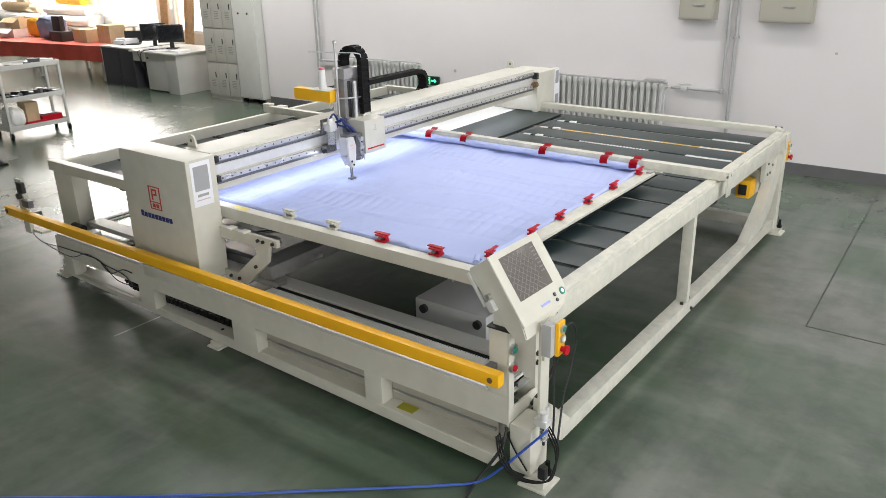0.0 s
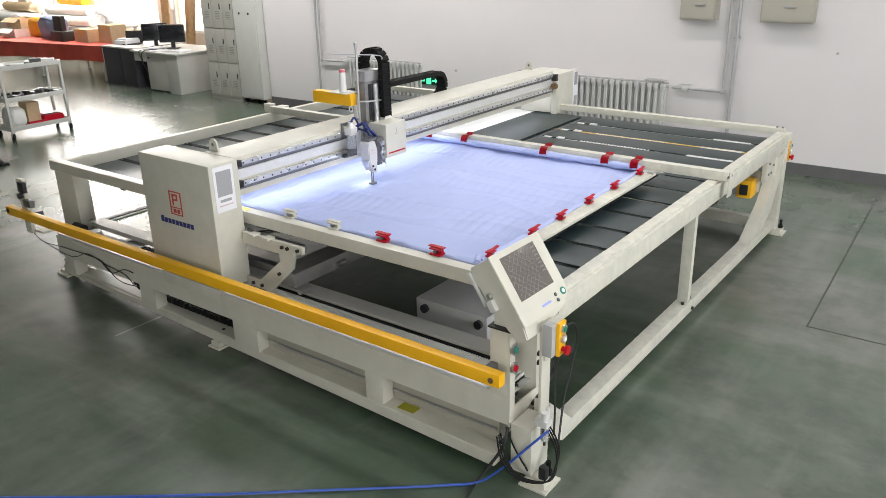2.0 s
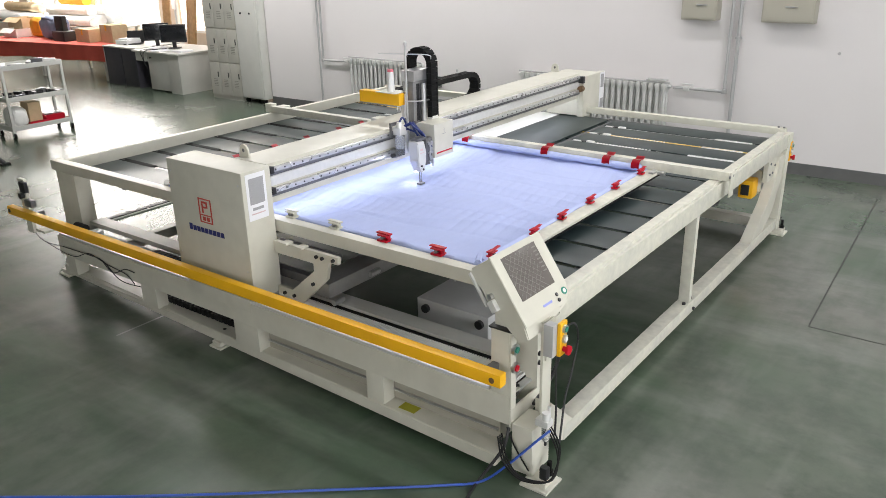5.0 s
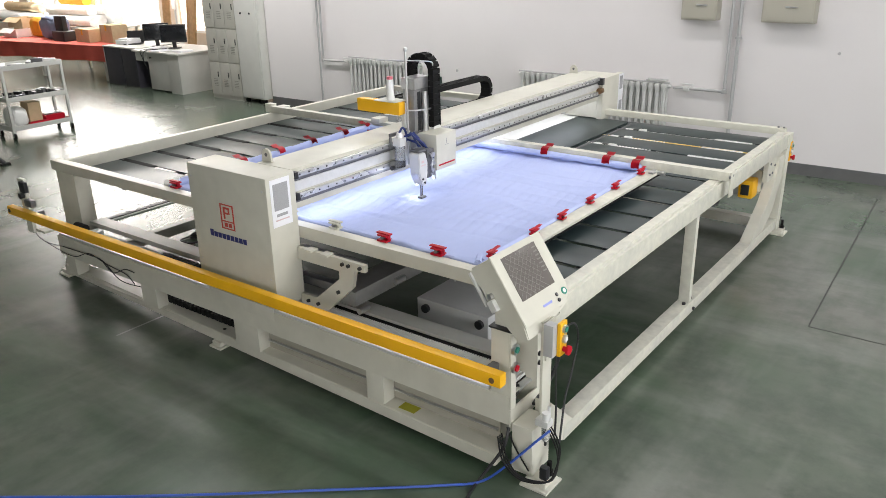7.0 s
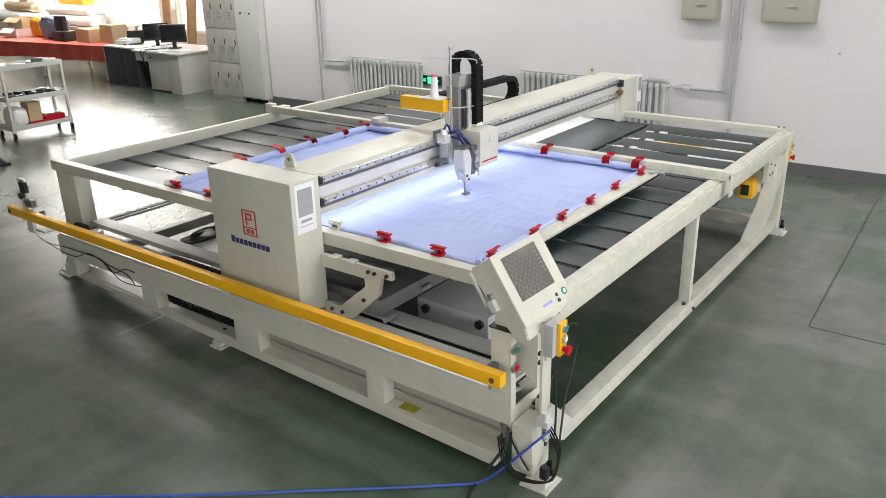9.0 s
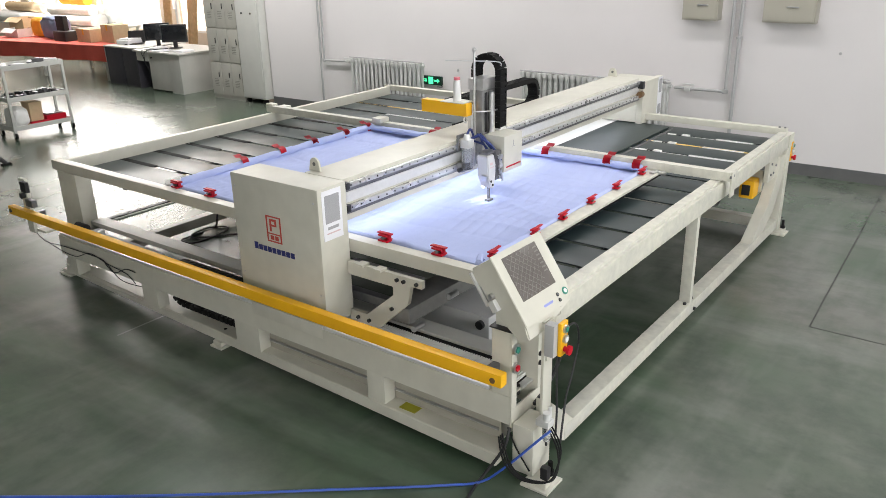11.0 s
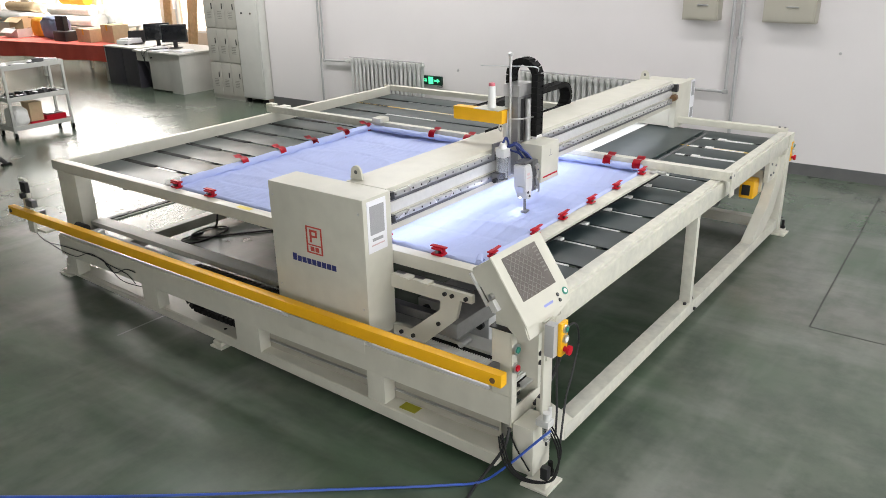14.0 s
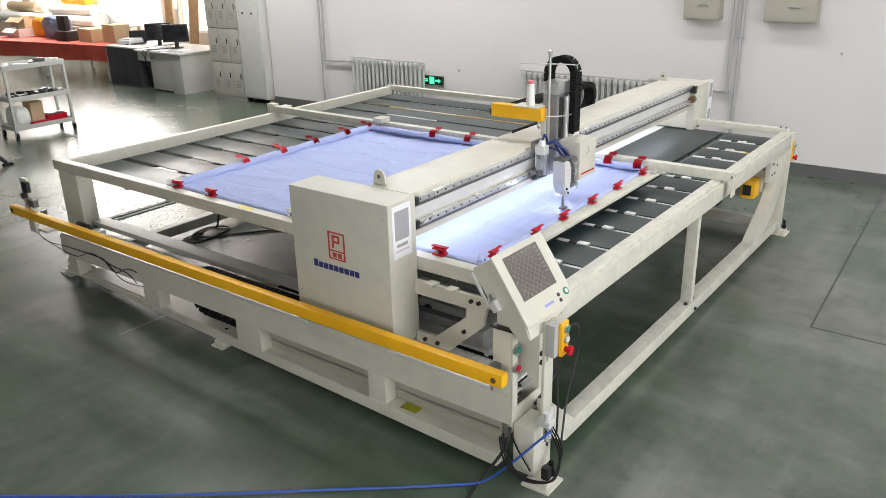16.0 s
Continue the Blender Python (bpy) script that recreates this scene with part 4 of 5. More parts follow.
for k in range(3):
    o = 0.018 * k
    part("loop", cable_bm([(-0.03 - o, 0.11, 0.30), (-0.07 - o, 0.05, 0.19), (-0.06, -0.03, 0.105 - 0.01 * k), (0.02, -0.14, 0.07), (0.10, -0.15, 0.09 + o), (0.15 + o, -0.12, 0.18), (0.155 + o, -0.06, 0.28), (0.13, -0.035, 0.34)], 0.0048), RUBBER, cab).location = (-0.03, 0.035, 0.0)
part("cord", cable_bm([(-0.012, 0.13, 0.312), (-0.06, 0.14, 0.20), (-0.15, 0.23, 0.02), (-0.24, 0.22, 0.01), (-0.40, 0.17, 0.01), (-0.8, 0.05, 0.01)], 0.009), BLACK, cab)
part("cord", cable_bm([(-0.015, 0.14, 0.312), (-0.03, 0.08, 0.22), (-0.022, 0.0, 0.10)], 0.0045), RUBBER, cab)
part("cord", cable_bm([(0.20, -0.018, 0.70), (0.205, -0.022, 0.5), (0.20, -0.03, 0.36), (0.185, -0.035, 0.22)], 0.006), BLACK, cab)
part("cord", cable_bm([(0.16, -0.03, 0.82), (0.42, 0.0, 0.78), (0.52, 0.02, 0.63), (0.46, 0.02, 0.45), (0.36, 0.0, 0.36), (0.27, -0.03, 0.24), (0.215, -0.05, 0.16)], 0.006), BLACK, cab)
part("plug", boxes((-0.02, 0.02, -0.105, -0.06, 0.075, 0.15, 0.012)), BLACK, cab, "black plug")
swl = thing("panel_cable", (0, 0, 0), "thick black cable sagging under the side rail", "cable")
part("cable", cable_bm([(0.30, 0.03, 0.84), (0.42, 0.06, 0.70), (0.44, 0.10, 0.50), (0.36, 0.13, 0.36), (0.22, 0.12, 0.34)], 0.011), BLACK, swl)
part("cable", cable_bm([(0.22, 0.12, 0.34), (0.4, 0.16, 0.36), (0.6, 0.25, 0.2), (0.85, 0.6, 0.1)], 0.008), BLACK, swl)

# ---- below the bed ----
motor_box = thing("drive_cabinet", (0, 0, 0), "low grey steel drive cabinet under the bed", "cabinet")
part("case", boxes((0.80, 1.45, 0.80, 1.38, 0.04, 0.43, 0.008)), mat("mid_grey_enamel", (0.52, 0.52, 0.52), 0.45, vary=0.05), motor_box)
for ky in (1.30, 0.86):
    part("knob", tubes(((0.80, ky, 0.37), (0.775, ky, 0.37), 0.03)), BLACK, motor_box)
part("grille", boxes(*[(0.795, 0.799, 1.02 + k * 0.03, 1.03 + k * 0.03, 0.10, 0.24) for k in range(5)], bevel=0), DARK_STEEL, motor_box)
part("handle", cable_bm([(1.16, 1.32, 0.43), (1.17, 1.32, 0.48), (1.22, 1.26, 0.48), (1.22, 1.24, 0.43)], 0.008), STEEL, motor_box, "bright steel handle")
for x in (0.85, 1.4):
    for y in (0.85, 1.33):
        part("foot", tubes(((x, y, 0), (x, y, 0.04), 0.025)), RUBBER, motor_box)
duct = thing("cable_duct", (0, 0, 0), "black cable duct lying on the floor", "cable duct")
part("cover", boxes((1.0, 3.2, 5.90, 5.97, 0.0, 0.02, 0.004)), BLACK, duct)
part("edge", boxes((1.0, 3.2, 5.865, 5.895, 0.0, 0.012, 0.003)), PALE_GREY, duct)
loose = thing("loose_cable", (0, 0, 0), "black cable hanging below the bed and coiled on the floor", "cable")
part("cable", cable_bm([(1.1, 3.2, 0.9), (1.4, 4.2, 0.5), (1.68, 4.75, 0.012), (1.45, 4.73, 0.012), (1.25, 4.72, 0.012), (1.27, 4.55, 0.012), (1.6, 4.56, 0.012), (1.75, 4.66, 0.012), (1.6, 4.8, 0.012), (1.35, 4.68, 0.014), (1.8, 4.3, 0.012), (2.4, 3.8, 0.012)], 0.010), BLACK, loose)

# ---- the bed: belt strips, quilt and clips ----
slat_bed = thing("slat_bed", (0, 0, 0), "dark green-grey belt strips stretched across the machine bed", "slat bed")
SLAT0, PITCH_S = 0.528, 0.352
for i in range(12):
    x = SLAT0 + i * PITCH_S
    part("slat", boxes((x, x + 0.310, 0.095, 4.875, 0.893, 0.901, 0.002)), BELT, slat_bed)
hook = None
for i in range(12):
    x = SLAT0 + i * PITCH_S
    # added strips under the gaps: black for their darkness, pale grey further left
    part("gap_strip", boxes((x - 0.045, x + 0.003, 0.10, 2.90, 0.872, 0.880), bevel=0), RUBBER, slat_bed)
    part("gap_strip", boxes((x - 0.045, x + 0.003, 2.905, 4.36, 0.872, 0.880), bevel=0), TROUGH, slat_bed)
    part("gap_strip", boxes((x - 0.052, x + 0.010, 4.365, 4.86, 0.8905, 0.9030, 0.001)), RUBBER, slat_bed)
    if i >= 8:
        part("gap_strip", boxes((x - 0.046, x + 0.004, 0.20 + 0.03 * (i % 3), 0.60, 0.894, 0.9025, 0.001)), ALU, slat_bed, "pale belt strip")
    for y in (0.105, 0.145, 4.82):
        if hook is None:
            hook = part("belt_hook", boxes((-0.034, -0.008, 0, 0.018, 0.884, 0.903, 0.002)), WHITE_P, slat_bed)
            hook.location = (x, y, 0)
        else:
            h_ = new("belt_hook", hook.data)
            h_.parent = slat_bed
            h_.location = (x, y, 0)
for y in (0.2, 2.4, 4.1):
    part("support_bar", boxes((0.40, 4.60, y, y + 0.06, 0.84, 0.870)), DARK_STEEL, slat_bed)
part("gap_rod", tubes(((4.03, 0.1, 0.899), (4.03, 4.87, 0.899), 0.005)), mat("pale_yellow_rod", (0.80, 0.56, 0.16), 0.5), slat_bed, "thin yellow rod between the strips")

for i in (8, 9, 10):
    x = SLAT0 + i * PITCH_S
    bm = bmesh.new()
    for k in range(44):
        y = 0.95 + 0.032 * k + (1.75 if k > 21 else 0.0)
        add_box(bm, x - 0.040, x - 0.006, y, y + 0.016, 0.8935, 0.9025)
    tagged(part("belt_studs", bm, WHITE_P, slat_bed, "row of small white belt studs", soft=False), kind="stuff")

quilt = thing("quilt", (0, 0, 0), "pale blue cotton quilt clamped on the bed frame", "quilt")
QX0, QX1, QY0, QY1 = 0.395, 2.735, 0.585, 3.445
NX, NYQ = 150, 360


def quilt_height(x, y):
    u, v = (x - QX0) / (QX1 - QX0), (y - QY0) / (QY1 - QY0)
    edge = min(u, 1 - u, v, 1 - v)
    z = 0.963 + 0.034 * max(0.0, 1 - edge / 0.035) ** 2
    # stitched rows with puffed cloth between them, and slack wrinkles
    zig = abs((x / 0.78 + 0.18 * noise.noise(Vector((x, y * 0.8, 6)))) % 1.0 - 0.5)
    row = (y + 0.13 * zig + 0.020 * noise.noise(Vector((x * 1.3, y * 1.3, 2)))) / 0.078
    puff = abs(math.sin(math.pi * row)) ** 0.6
    z -= 0.006 * max(0.0, 1 - min(zig, 0.5 - zig) / 0.035) * min(1, edge / 0.05)
    z += 0.0115 * (0.6 + 0.7 * noise.noise(Vector((x * 1.1, y * 1.1, 9)))) * puff * min(1, edge / 0.03)
    z += 0.014 * noise.noise(Vector((x * 1.7, y * 2.1, 0.3))) + 0.005 * noise.noise(Vector((x * 2.2 + y * 3.0, y * 5 - x * 4, 1.7)))
    ridge = 1 - abs(noise.noise(Vector((x * 2.6 + 0.6 * y, y * 1.1 - x * 0.4, 5.5)))) * 3
    z += 0.013 * max(0, ridge) ** 2
    fold = 1 - abs(noise.noise(Vector((x * 4.5 - 2.2 * y, y * 2.0 + x * 1.2, 8.1)))) * 4
    z += 0.006 * max(0, fold) ** 2 * max(0, 0.4 + noise.noise(Vector((x * 1.5, y * 1.5, 4))))
    z += 0.012 * max(0, 1 - edge / 0.05) * noise.noise(Vector((x * 9, y * 9, 3)))
    return z


verts, faces = [], []
for i in range(NX + 1):
    for j in range(NYQ + 1):
        x, y = QX0 + (QX1 - QX0) * i / NX, QY0 + (QY1 - QY0) * j / NYQ
        verts.append((x, y, quilt_height(x, y)))
for i in range(NX):
    for j in range(NYQ):
        a = i * (NYQ + 1) + j
        faces.append((a, a + NYQ + 1, a + NYQ + 2, a + 1))
me = bpy.data.meshes.new("cover")
me.from_pydata(verts, [], faces)
me.materials.append(QUILT)
for p in me.polygons:
    p.use_smooth = True
cover = new("cover", me)
cover.parent = quilt
mod = cover.modifiers.new("thickness", "SOLIDIFY")
mod.thickness = 0.022


part("rolled_edge", cloth_roll((0.405, 0.62, 0.985), (0.405, 3.50, 0.985), 0.020, 1), QUILT, quilt)
part("rolled_edge", cloth_roll((2.68, 0.62, 1.015), (2.68, 3.46, 1.015), 0.026, 5), QUILT, quilt)
part("rolled_edge", cloth_roll((0.42, 3.45, 0.995), (2.72, 3.45, 1.010), 0.034, 9), QUILT, quilt)
part("rolled_edge", cloth_roll((0.44, 0.60, 0.995), (2.66, 0.60, 1.0), 0.018, 13), QUILT, quilt)
part("gathered_corner", cloth_roll((0.395, 0.60, 1.0), (0.47, 0.635, 1.008), 0.018, 17), QUILT, quilt)
part("gathered_corner", cloth_roll((0.38, 3.50, 1.0), (0.46, 3.42, 1.02), 0.026, 19), WRAP, quilt)
pole = thing("clamp_pole", (0, 0, 0), "cream clamp pole at the quilt's end", "pole")
part("pole", tubes(((0.40, 3.50, 0.99), (2.72, 3.50, 0.99), 0.016)), CREAM, pole)


def band_clip_mesh():
    """A bent plastic band that grips a pole: an arc of some 230 degrees with a flat tail."""
    bm = bmesh.new()
    prof = []
    for k in range(15):
        w = radians(-75 + 200 * k / 14)
        prof.append((math.cos(w) * 0.046, math.sin(w) * 0.046))
    prof.append((-0.052, 0.046))
    prof.append((-0.074, 0.058))
    rows_ = []
    for y in (-0.033, 0.033):
        rows_.append([bm.verts.new((p[0], y, p[1])) for p in prof])
    for k in range(len(prof) - 1):
        bm.faces.new((rows_[0][k], rows_[0][k + 1], rows_[1][k + 1], rows_[1][k]))
    bmesh.ops.solidify(bm, geom=list(bm.faces), thickness=0.007)
    return bm


band = None
CLIPS = [(2.695, y, 1.030, 180) for y in (2.665, 2.275, 1.465, 0.905, 0.655)] + [(x, 3.46, 1.012, -90) for x in (1.10, 1.52, 1.91, 2.33, 2.65)]
for x, y, z, turn in CLIPS:
    c = thing("band_clip", (x, y, z), "red plastic band clip gripping the quilt's edge", "clip", "red clips on the quilt", turn)
    if band is None:
        band = part("band", band_clip_mesh(), RED, c)
    else:
        b_ = new("band", band.data)
        b_.parent = c


def spring_clip(x, y, z, turn, material, label, tip=0.105):
    c = thing("spring_clip", (x, y, z), label, "clip", "spring clips on the quilt", turn)
    size = 0.75 if tip > 0.1 else 1.0
    c.scale = (size, size, size * 0.85)
    part("jaw", boxes((-0.035, 0.040, -0.030, 0.030, -0.012, 0.004, 0.005), (-0.035, 0.040, -0.030, 0.030, 0.030, 0.042, 0.005), (-0.035, -0.018, -0.013, 0.013, 0.0042, 0.0298, 0.003), bevel=0.004), material, c)
    part("pivot", tubes(((0.004, -0.026, 0.017), (0.004, 0.026, 0.017), 0.012)), DARK_STEEL, c, "dark steel spring pivot")
    part("lever", prism([(-0.05, 0.0425), (0.03, 0.0425), (tip, 0.052 if tip > 0.1 else 0.044), (tip, 0.057 if tip > 0.1 else 0.050), (0.03, 0.051), (-0.05, 0.051)], "y", -0.016, 0.016, 0.002), material, c)
    return c


for x in (0.95, 1.30, 1.70, 2.10, 2.55):
    spring_clip(x, 0.56, 1.016, 0, RED, "red plastic spring clip on the clamp rail")
spring_clip(0.50, 0.575, 1.016, 0, RED, "red plastic spring clip at the quilt's corner")
for y in (1.27, 0.86, 2.95, 3.35):
    spring_clip(0.375, y, 1.008, 90, RED, "red plastic spring clip on the front rail", 0.06)
for y in (2.08, 1.68):
    spring_clip(0.375, y, 1.008, 90, CREAM, "cream plastic spring clip on the front rail", 0.06)


# ---- the travelling gantry; its own space has y = 0 at the near housing's printed side ----
gantry = thing("gantry", (0, 0, 0), "cream enamelled travelling gantry with steel linear rails", "gantry")
nh = part("near_housing", boxes((0.0, 0.24, 0.0, 0.765, 0.515, 1.385, 0.016), (-0.0015, 0.10, 0.05, 0.70, 0.42, 0.51, 0.004)), CREAM, gantry)
for y, z in ((0.035, 1.30), (0.035, 0.72), (0.725, 1.30), (0.725, 0.72)):
    part("panel_screw", tubes(((-0.001, y, z), (-0.005, y, z), 0.007)), STEEL, nh)
part("label_sheet", boxes((0.03, 0.19, -0.003, -0.0005, 1.06, 1.365), bevel=0), PAPER, nh, "white printed label sheet")
part("print_block", boxes((0.05, 0.17, -0.0045, -0.0035, 1.165, 1.335), bevel=0), PRINT_GREY, nh)
part("print_bar", boxes((0.065, 0.155, -0.0045, -0.0035, 1.125, 1.143), bevel=0), PRINT_GREY, nh)
part("print_bar", boxes((0.055, 0.165, -0.0045, -0.0035, 1.098, 1.106), bevel=0), PRINT_PALE, nh)
part("emblem", boxes((-0.004, -0.001, 0.335, 0.345, 0.985, 1.155), (-0.004, -0.001, 0.455, 0.465, 0.985, 1.155), (-0.004, -0.001, 0.345, 0.455, 1.147, 1.155),
                            (-0.004, -0.001, 0.345, 0.455, 0.985, 0.993), (-0.004, -0.001, 0.345, 0.455, 1.036, 1.043), bevel=0), PRINT_RED, nh, "red framed emblem")
part("emblem_mark", boxes((-0.004, -0.001, 0.42, 0.434, 1.055, 1.135), (-0.004, -0.001, 0.375, 0.419, 1.122, 1.135), (-0.004, -0.001, 0.375, 0.388, 1.09, 1.1215), (-0.004, -0.001, 0.389, 0.419, 1.088, 1.10), bevel=0), PRINT_RED, nh)
part("emblem_bars", boxes((-0.003, -0.001, 0.365, 0.395, 1.0, 1.028), (-0.003, -0.001, 0.405, 0.435, 1.0, 1.028), bevel=0), PRINT_RED, nh)
part("name_bar", boxes(*[(-0.003, -0.001, 0.235 + k * 0.041, 0.268 + k * 0.041, 0.91, 0.945 if k < 8 else 0.955) for k in range(9)], bevel=0), PRINT_BLUE, nh, "dark blue bars in place of lettering")
fh = part("far_housing", boxes((4.562, 4.98, 0.05, 0.42, 0.93, 1.345, 0.010)), CREAM, gantry)
part("end_plate", boxes((4.562, 5.06, -0.012, 0.05, 0.92, 1.345, 0.006)), CREAM, fh)
part("label_sheet", boxes((4.94, 5.05, -0.016, -0.0125, 0.92, 1.34), bevel=0), PAPER, fh, "white label strip")
for z0, z1 in ((1.18, 1.32), (0.96, 1.06)):
    part("print_block", boxes((4.96, 5.03, -0.018, -0.0165, z0, z1), bevel=0), PRINT_GREY, fh)
part("leg", boxes((4.78, 4.98, 0.10, 0.44, 0.47, 0.929, 0.006)), CREAM, fh)
beam = part("beam", boxes((0.241, 4.560, 0.035, 0.35, 1.17, 1.385, 0.010)), CREAM, gantry)
part("beam_lip", boxes((0.242, 4.545, 0.037, 0.050, 1.118, 1.169, 0.003)), CREAM, beam)
part("chain_ledge", boxes((0.6, 4.5, 0.351, 0.57, 1.285, 1.30, 0.003)), CREAM, gantry)
# the front of the beam: two rails on pale strips
for z in (1.345, 1.205):
    part("linear_rail", boxes((0.25, 4.535, 0.006, 0.033, z - 0.016, z + 0.016, 0.004)), RAIL_STEEL, beam, "bright steel linear rail")
    part("rail_bed", boxes((0.242, 4.545, 0.020, 0.0345, z - 0.040, z - 0.0165, 0.002)), DARK_STEEL, beam)
    rb = None
    for k in range(53):
        if rb is None:
            rb = part("rail_bolt", tubes(((0, 0.0055, 0), (0, 0.0035, 0), 0.0065), seg=8), BLACK, beam)
            ob = rb
        else:
            ob = new("rail_bolt", rb.data)
            ob.parent = beam
        ob.location = (0.29 + 0.08 * k, 0, z)
    part("rail_end", boxes((0.242, 0.275, 0.000, 0.0345, z - 0.022, z + 0.022, 0.003)), BLACK, beam)
part("web_strip", boxes((0.242, 4.545, 0.026, 0.0345, 1.235, 1.30, 0.003)), ALU, beam, "pale aluminium web between the rails")
part("rail_stop", boxes((4.515, 4.559, -0.03, 0.0345, 1.285, 1.355, 0.004)), BLACK, beam)
part("buffer", tubes(((4.50, 0.0, 1.225), (4.560, 0.0, 1.225), 0.032), seg=10), BRASS, beam, "brown rubber buffer")
part("light_strip", boxes((0.27, 4.54, 0.08, 0.28, 1.165, 1.1695), bevel=0), LED, beam, "white light strip under the beam")
for x, lug_r in ((0.30, 0.040), (4.52, 0.040)):
    bm = prism([(0.31 + lug_r * math.cos(radians(a)), 1.39 + lug_r + lug_r * math.sin(radians(a))) for a in range(0, 181, 20)] + [(0.30 - lug_r, 1.384), (0.32 + lug_r, 1.384)], "x", x - 0.008, x + 0.008, 0.002)
    lug = part("lifting_lug", bm, CREAM, beam)
    part("lug_hole", tubes(((x - 0.0085, 0.31, 1.39 + lug_r), (x - 0.0095, 0.31, 1.39 + lug_r), lug_r * 0.32)), SKIRT, lug)
# the lower carriage that runs under the bed
br_ = part("carriage_bracket", prism([(-0.001, 0.80), (-0.001, 0.885), (-0.58, 0.885), (-0.58, 0.835), (-0.50, 0.835), (-0.47, 0.71), (-0.24, 0.495), (-0.001, 0.495), (-0.001, 0.56), (-0.14, 0.56), (-0.36, 0.745), (-0.36, 0.80)], "x", 0.205, 0.236, 0.002), CREAM, gantry)
for y, z in ((-0.40, 0.855), (-0.45, 0.855), (-0.545, 0.86), (-0.35, 0.655), (-0.07, 0.525), (-0.16, 0.525)):
    bolt(br_, (0.205, y, z), (-1, 0, 0), 0.013, 0.014, BLACK)
part("arm_block", boxes((0.17, 0.235, -0.16, -0.10, 0.886, 0.90, 0.003)), CREAM, gantry)
part("arm_block", boxes((0.17, 0.235, -0.30, -0.24, 0.886, 0.90, 0.003)), CREAM, gantry)
part("arm_bar", boxes((0.237, 0.275, -0.55, -0.002, 0.84, 0.882, 0.003)), DARK_STEEL, gantry)
part("lower_beam", boxes((0.24, 4.77, -0.45, -0.26, 0.56, 0.66, 0.008)), mat("mid_grey_steel", (0.27, 0.265, 0.26), 0.42, 0.3, vary=0.12, scale=16), gantry, "grey steel lower beam")
part("beam_stay", boxes((0.30, 0.36, -0.262, 0.30, 0.58, 0.64, 0.004)), DARK_STEEL, gantry)
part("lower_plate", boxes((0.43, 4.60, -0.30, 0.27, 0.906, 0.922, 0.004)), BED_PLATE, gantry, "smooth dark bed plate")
# white colour stands in for the bright band of light below the beam
part("glow_plate", boxes((0.43, 4.60, 0.271, 0.80, 0.906, 0.922, 0.004)), WHITE_P, gantry, "white plate for the glow under the light strip")
part("roller", tubes(((0.43, -0.335, 0.885), (4.60, -0.335, 0.885), 0.022), seg=12), DARK_STEEL, gantry)
for x, z in ((0.26, 0.525), (0.62, 0.60)):
    part("roller", tubes(((x, -0.46, z), (x + 0.09, -0.46, z), 0.020), seg=14), STEEL, gantry, "bright steel roller")
first = {}
for i in range(12):
    x = SLAT0 + i * PITCH_S - 0.021
    for name, bx, m in (("belt_guide", (-0.024, 0.024, -0.59, -0.52, 0.896, 0.912, 0.003), WHITE_P), ("belt_tab", (-0.020, 0.020, -0.46, -0.375, 0.893, 0.905, 0.004), WHITE_P),
                        ("belt_joint", (-0.018, 0.018, -0.52, -0.46, 0.888, 0.906, 0.002), BLACK), ("belt_strip", (-0.018, 0.018, -0.815, -0.60, 0.882, 0.895, 0.002), ALU)):
        if name not in first:
            first[name] = ob = part(name, boxes(bx), m, gantry)
        else:
            ob = new(name, first[name].data)
            ob.parent = gantry
        ob.location = (x, 0, 0)


# ---- sewing head; its own space has x = 0, y = 0 above the needle's rail point ----
head = thing("sewing_head", (0, 0, 0), "cream and steel sewing head with needle and cable chain", "sewing head")
part("slide_plate", boxes((-0.02, 0.30, -0.012, 0.0, 1.17, 1.40, 0.004)), ALU, head)
col = part("column", boxes((0.14, 0.29, -0.075, -0.0125, 1.18, 1.42, 0.006), (0.125, 0.29, -0.075, 0.03, 1.4205, 1.72, 0.006)), mat("grey_slide_steel", (0.36, 0.36, 0.36), 0.35, 0.8, vary=0.1, scale=30), head, "grey steel slide column")
part("slot", boxes((0.160, 0.192, -0.0775, -0.0755, 1.42, 1.70, 0.001), (0.242, 0.270, -0.0775, -0.0755, 1.42, 1.70, 0.001)), BLACK, col)
part("cylinder", tubes(((0.215, -0.10, 1.40), (0.215, -0.10, 1.70), 0.020), seg=16), STEEL, col, "bright steel cylinder")
part("top_cap", boxes((0.115, 0.30, -0.09, 0.035, 1.721, 1.80, 0.006)), STEEL, col, "brushed steel top cap")
part("side_tag", boxes((0.2905, 0.293, -0.06, -0.03, 1.50, 1.60)), YELLOW, col)
part("thread_pole", tubes(((0.092, -0.035, 1.18), (0.092, -0.035, 1.99), 0.009), seg=10), STEEL, head)
bm = bmesh.new()
bmesh.ops.create_uvsphere(bm, u_segments=12, v_segments=8, radius=0.017, matrix=Matrix.Translation((0.092, -0.035, 2.0)))
part("pole_ball", bm, STEEL, head)
part("thread_arm", cable_bm([(-0.06, 0.10, 1.94), (0.092, -0.035, 1.925), (0.22, -0.15, 1.91), (0.24, -0.16, 1.88)], 0.004), STEEL, head)
part("guide_arm", cable_bm([(0.06, -0.04, 1.58), (0.15, -0.105, 1.575), (0.33, -0.105, 1.565), (0.38, -0.06, 1.565)], 0.006), STEEL, head)
mb = part("motor_box", boxes((0.125, 0.364, -0.265, -0.10, 1.155, 1.415, 0.008)), CREAM, head)
part("red_stripe", boxes((0.15, 0.345, -0.2665, -0.2655, 1.185, 1.196), bevel=0), RED, mb)
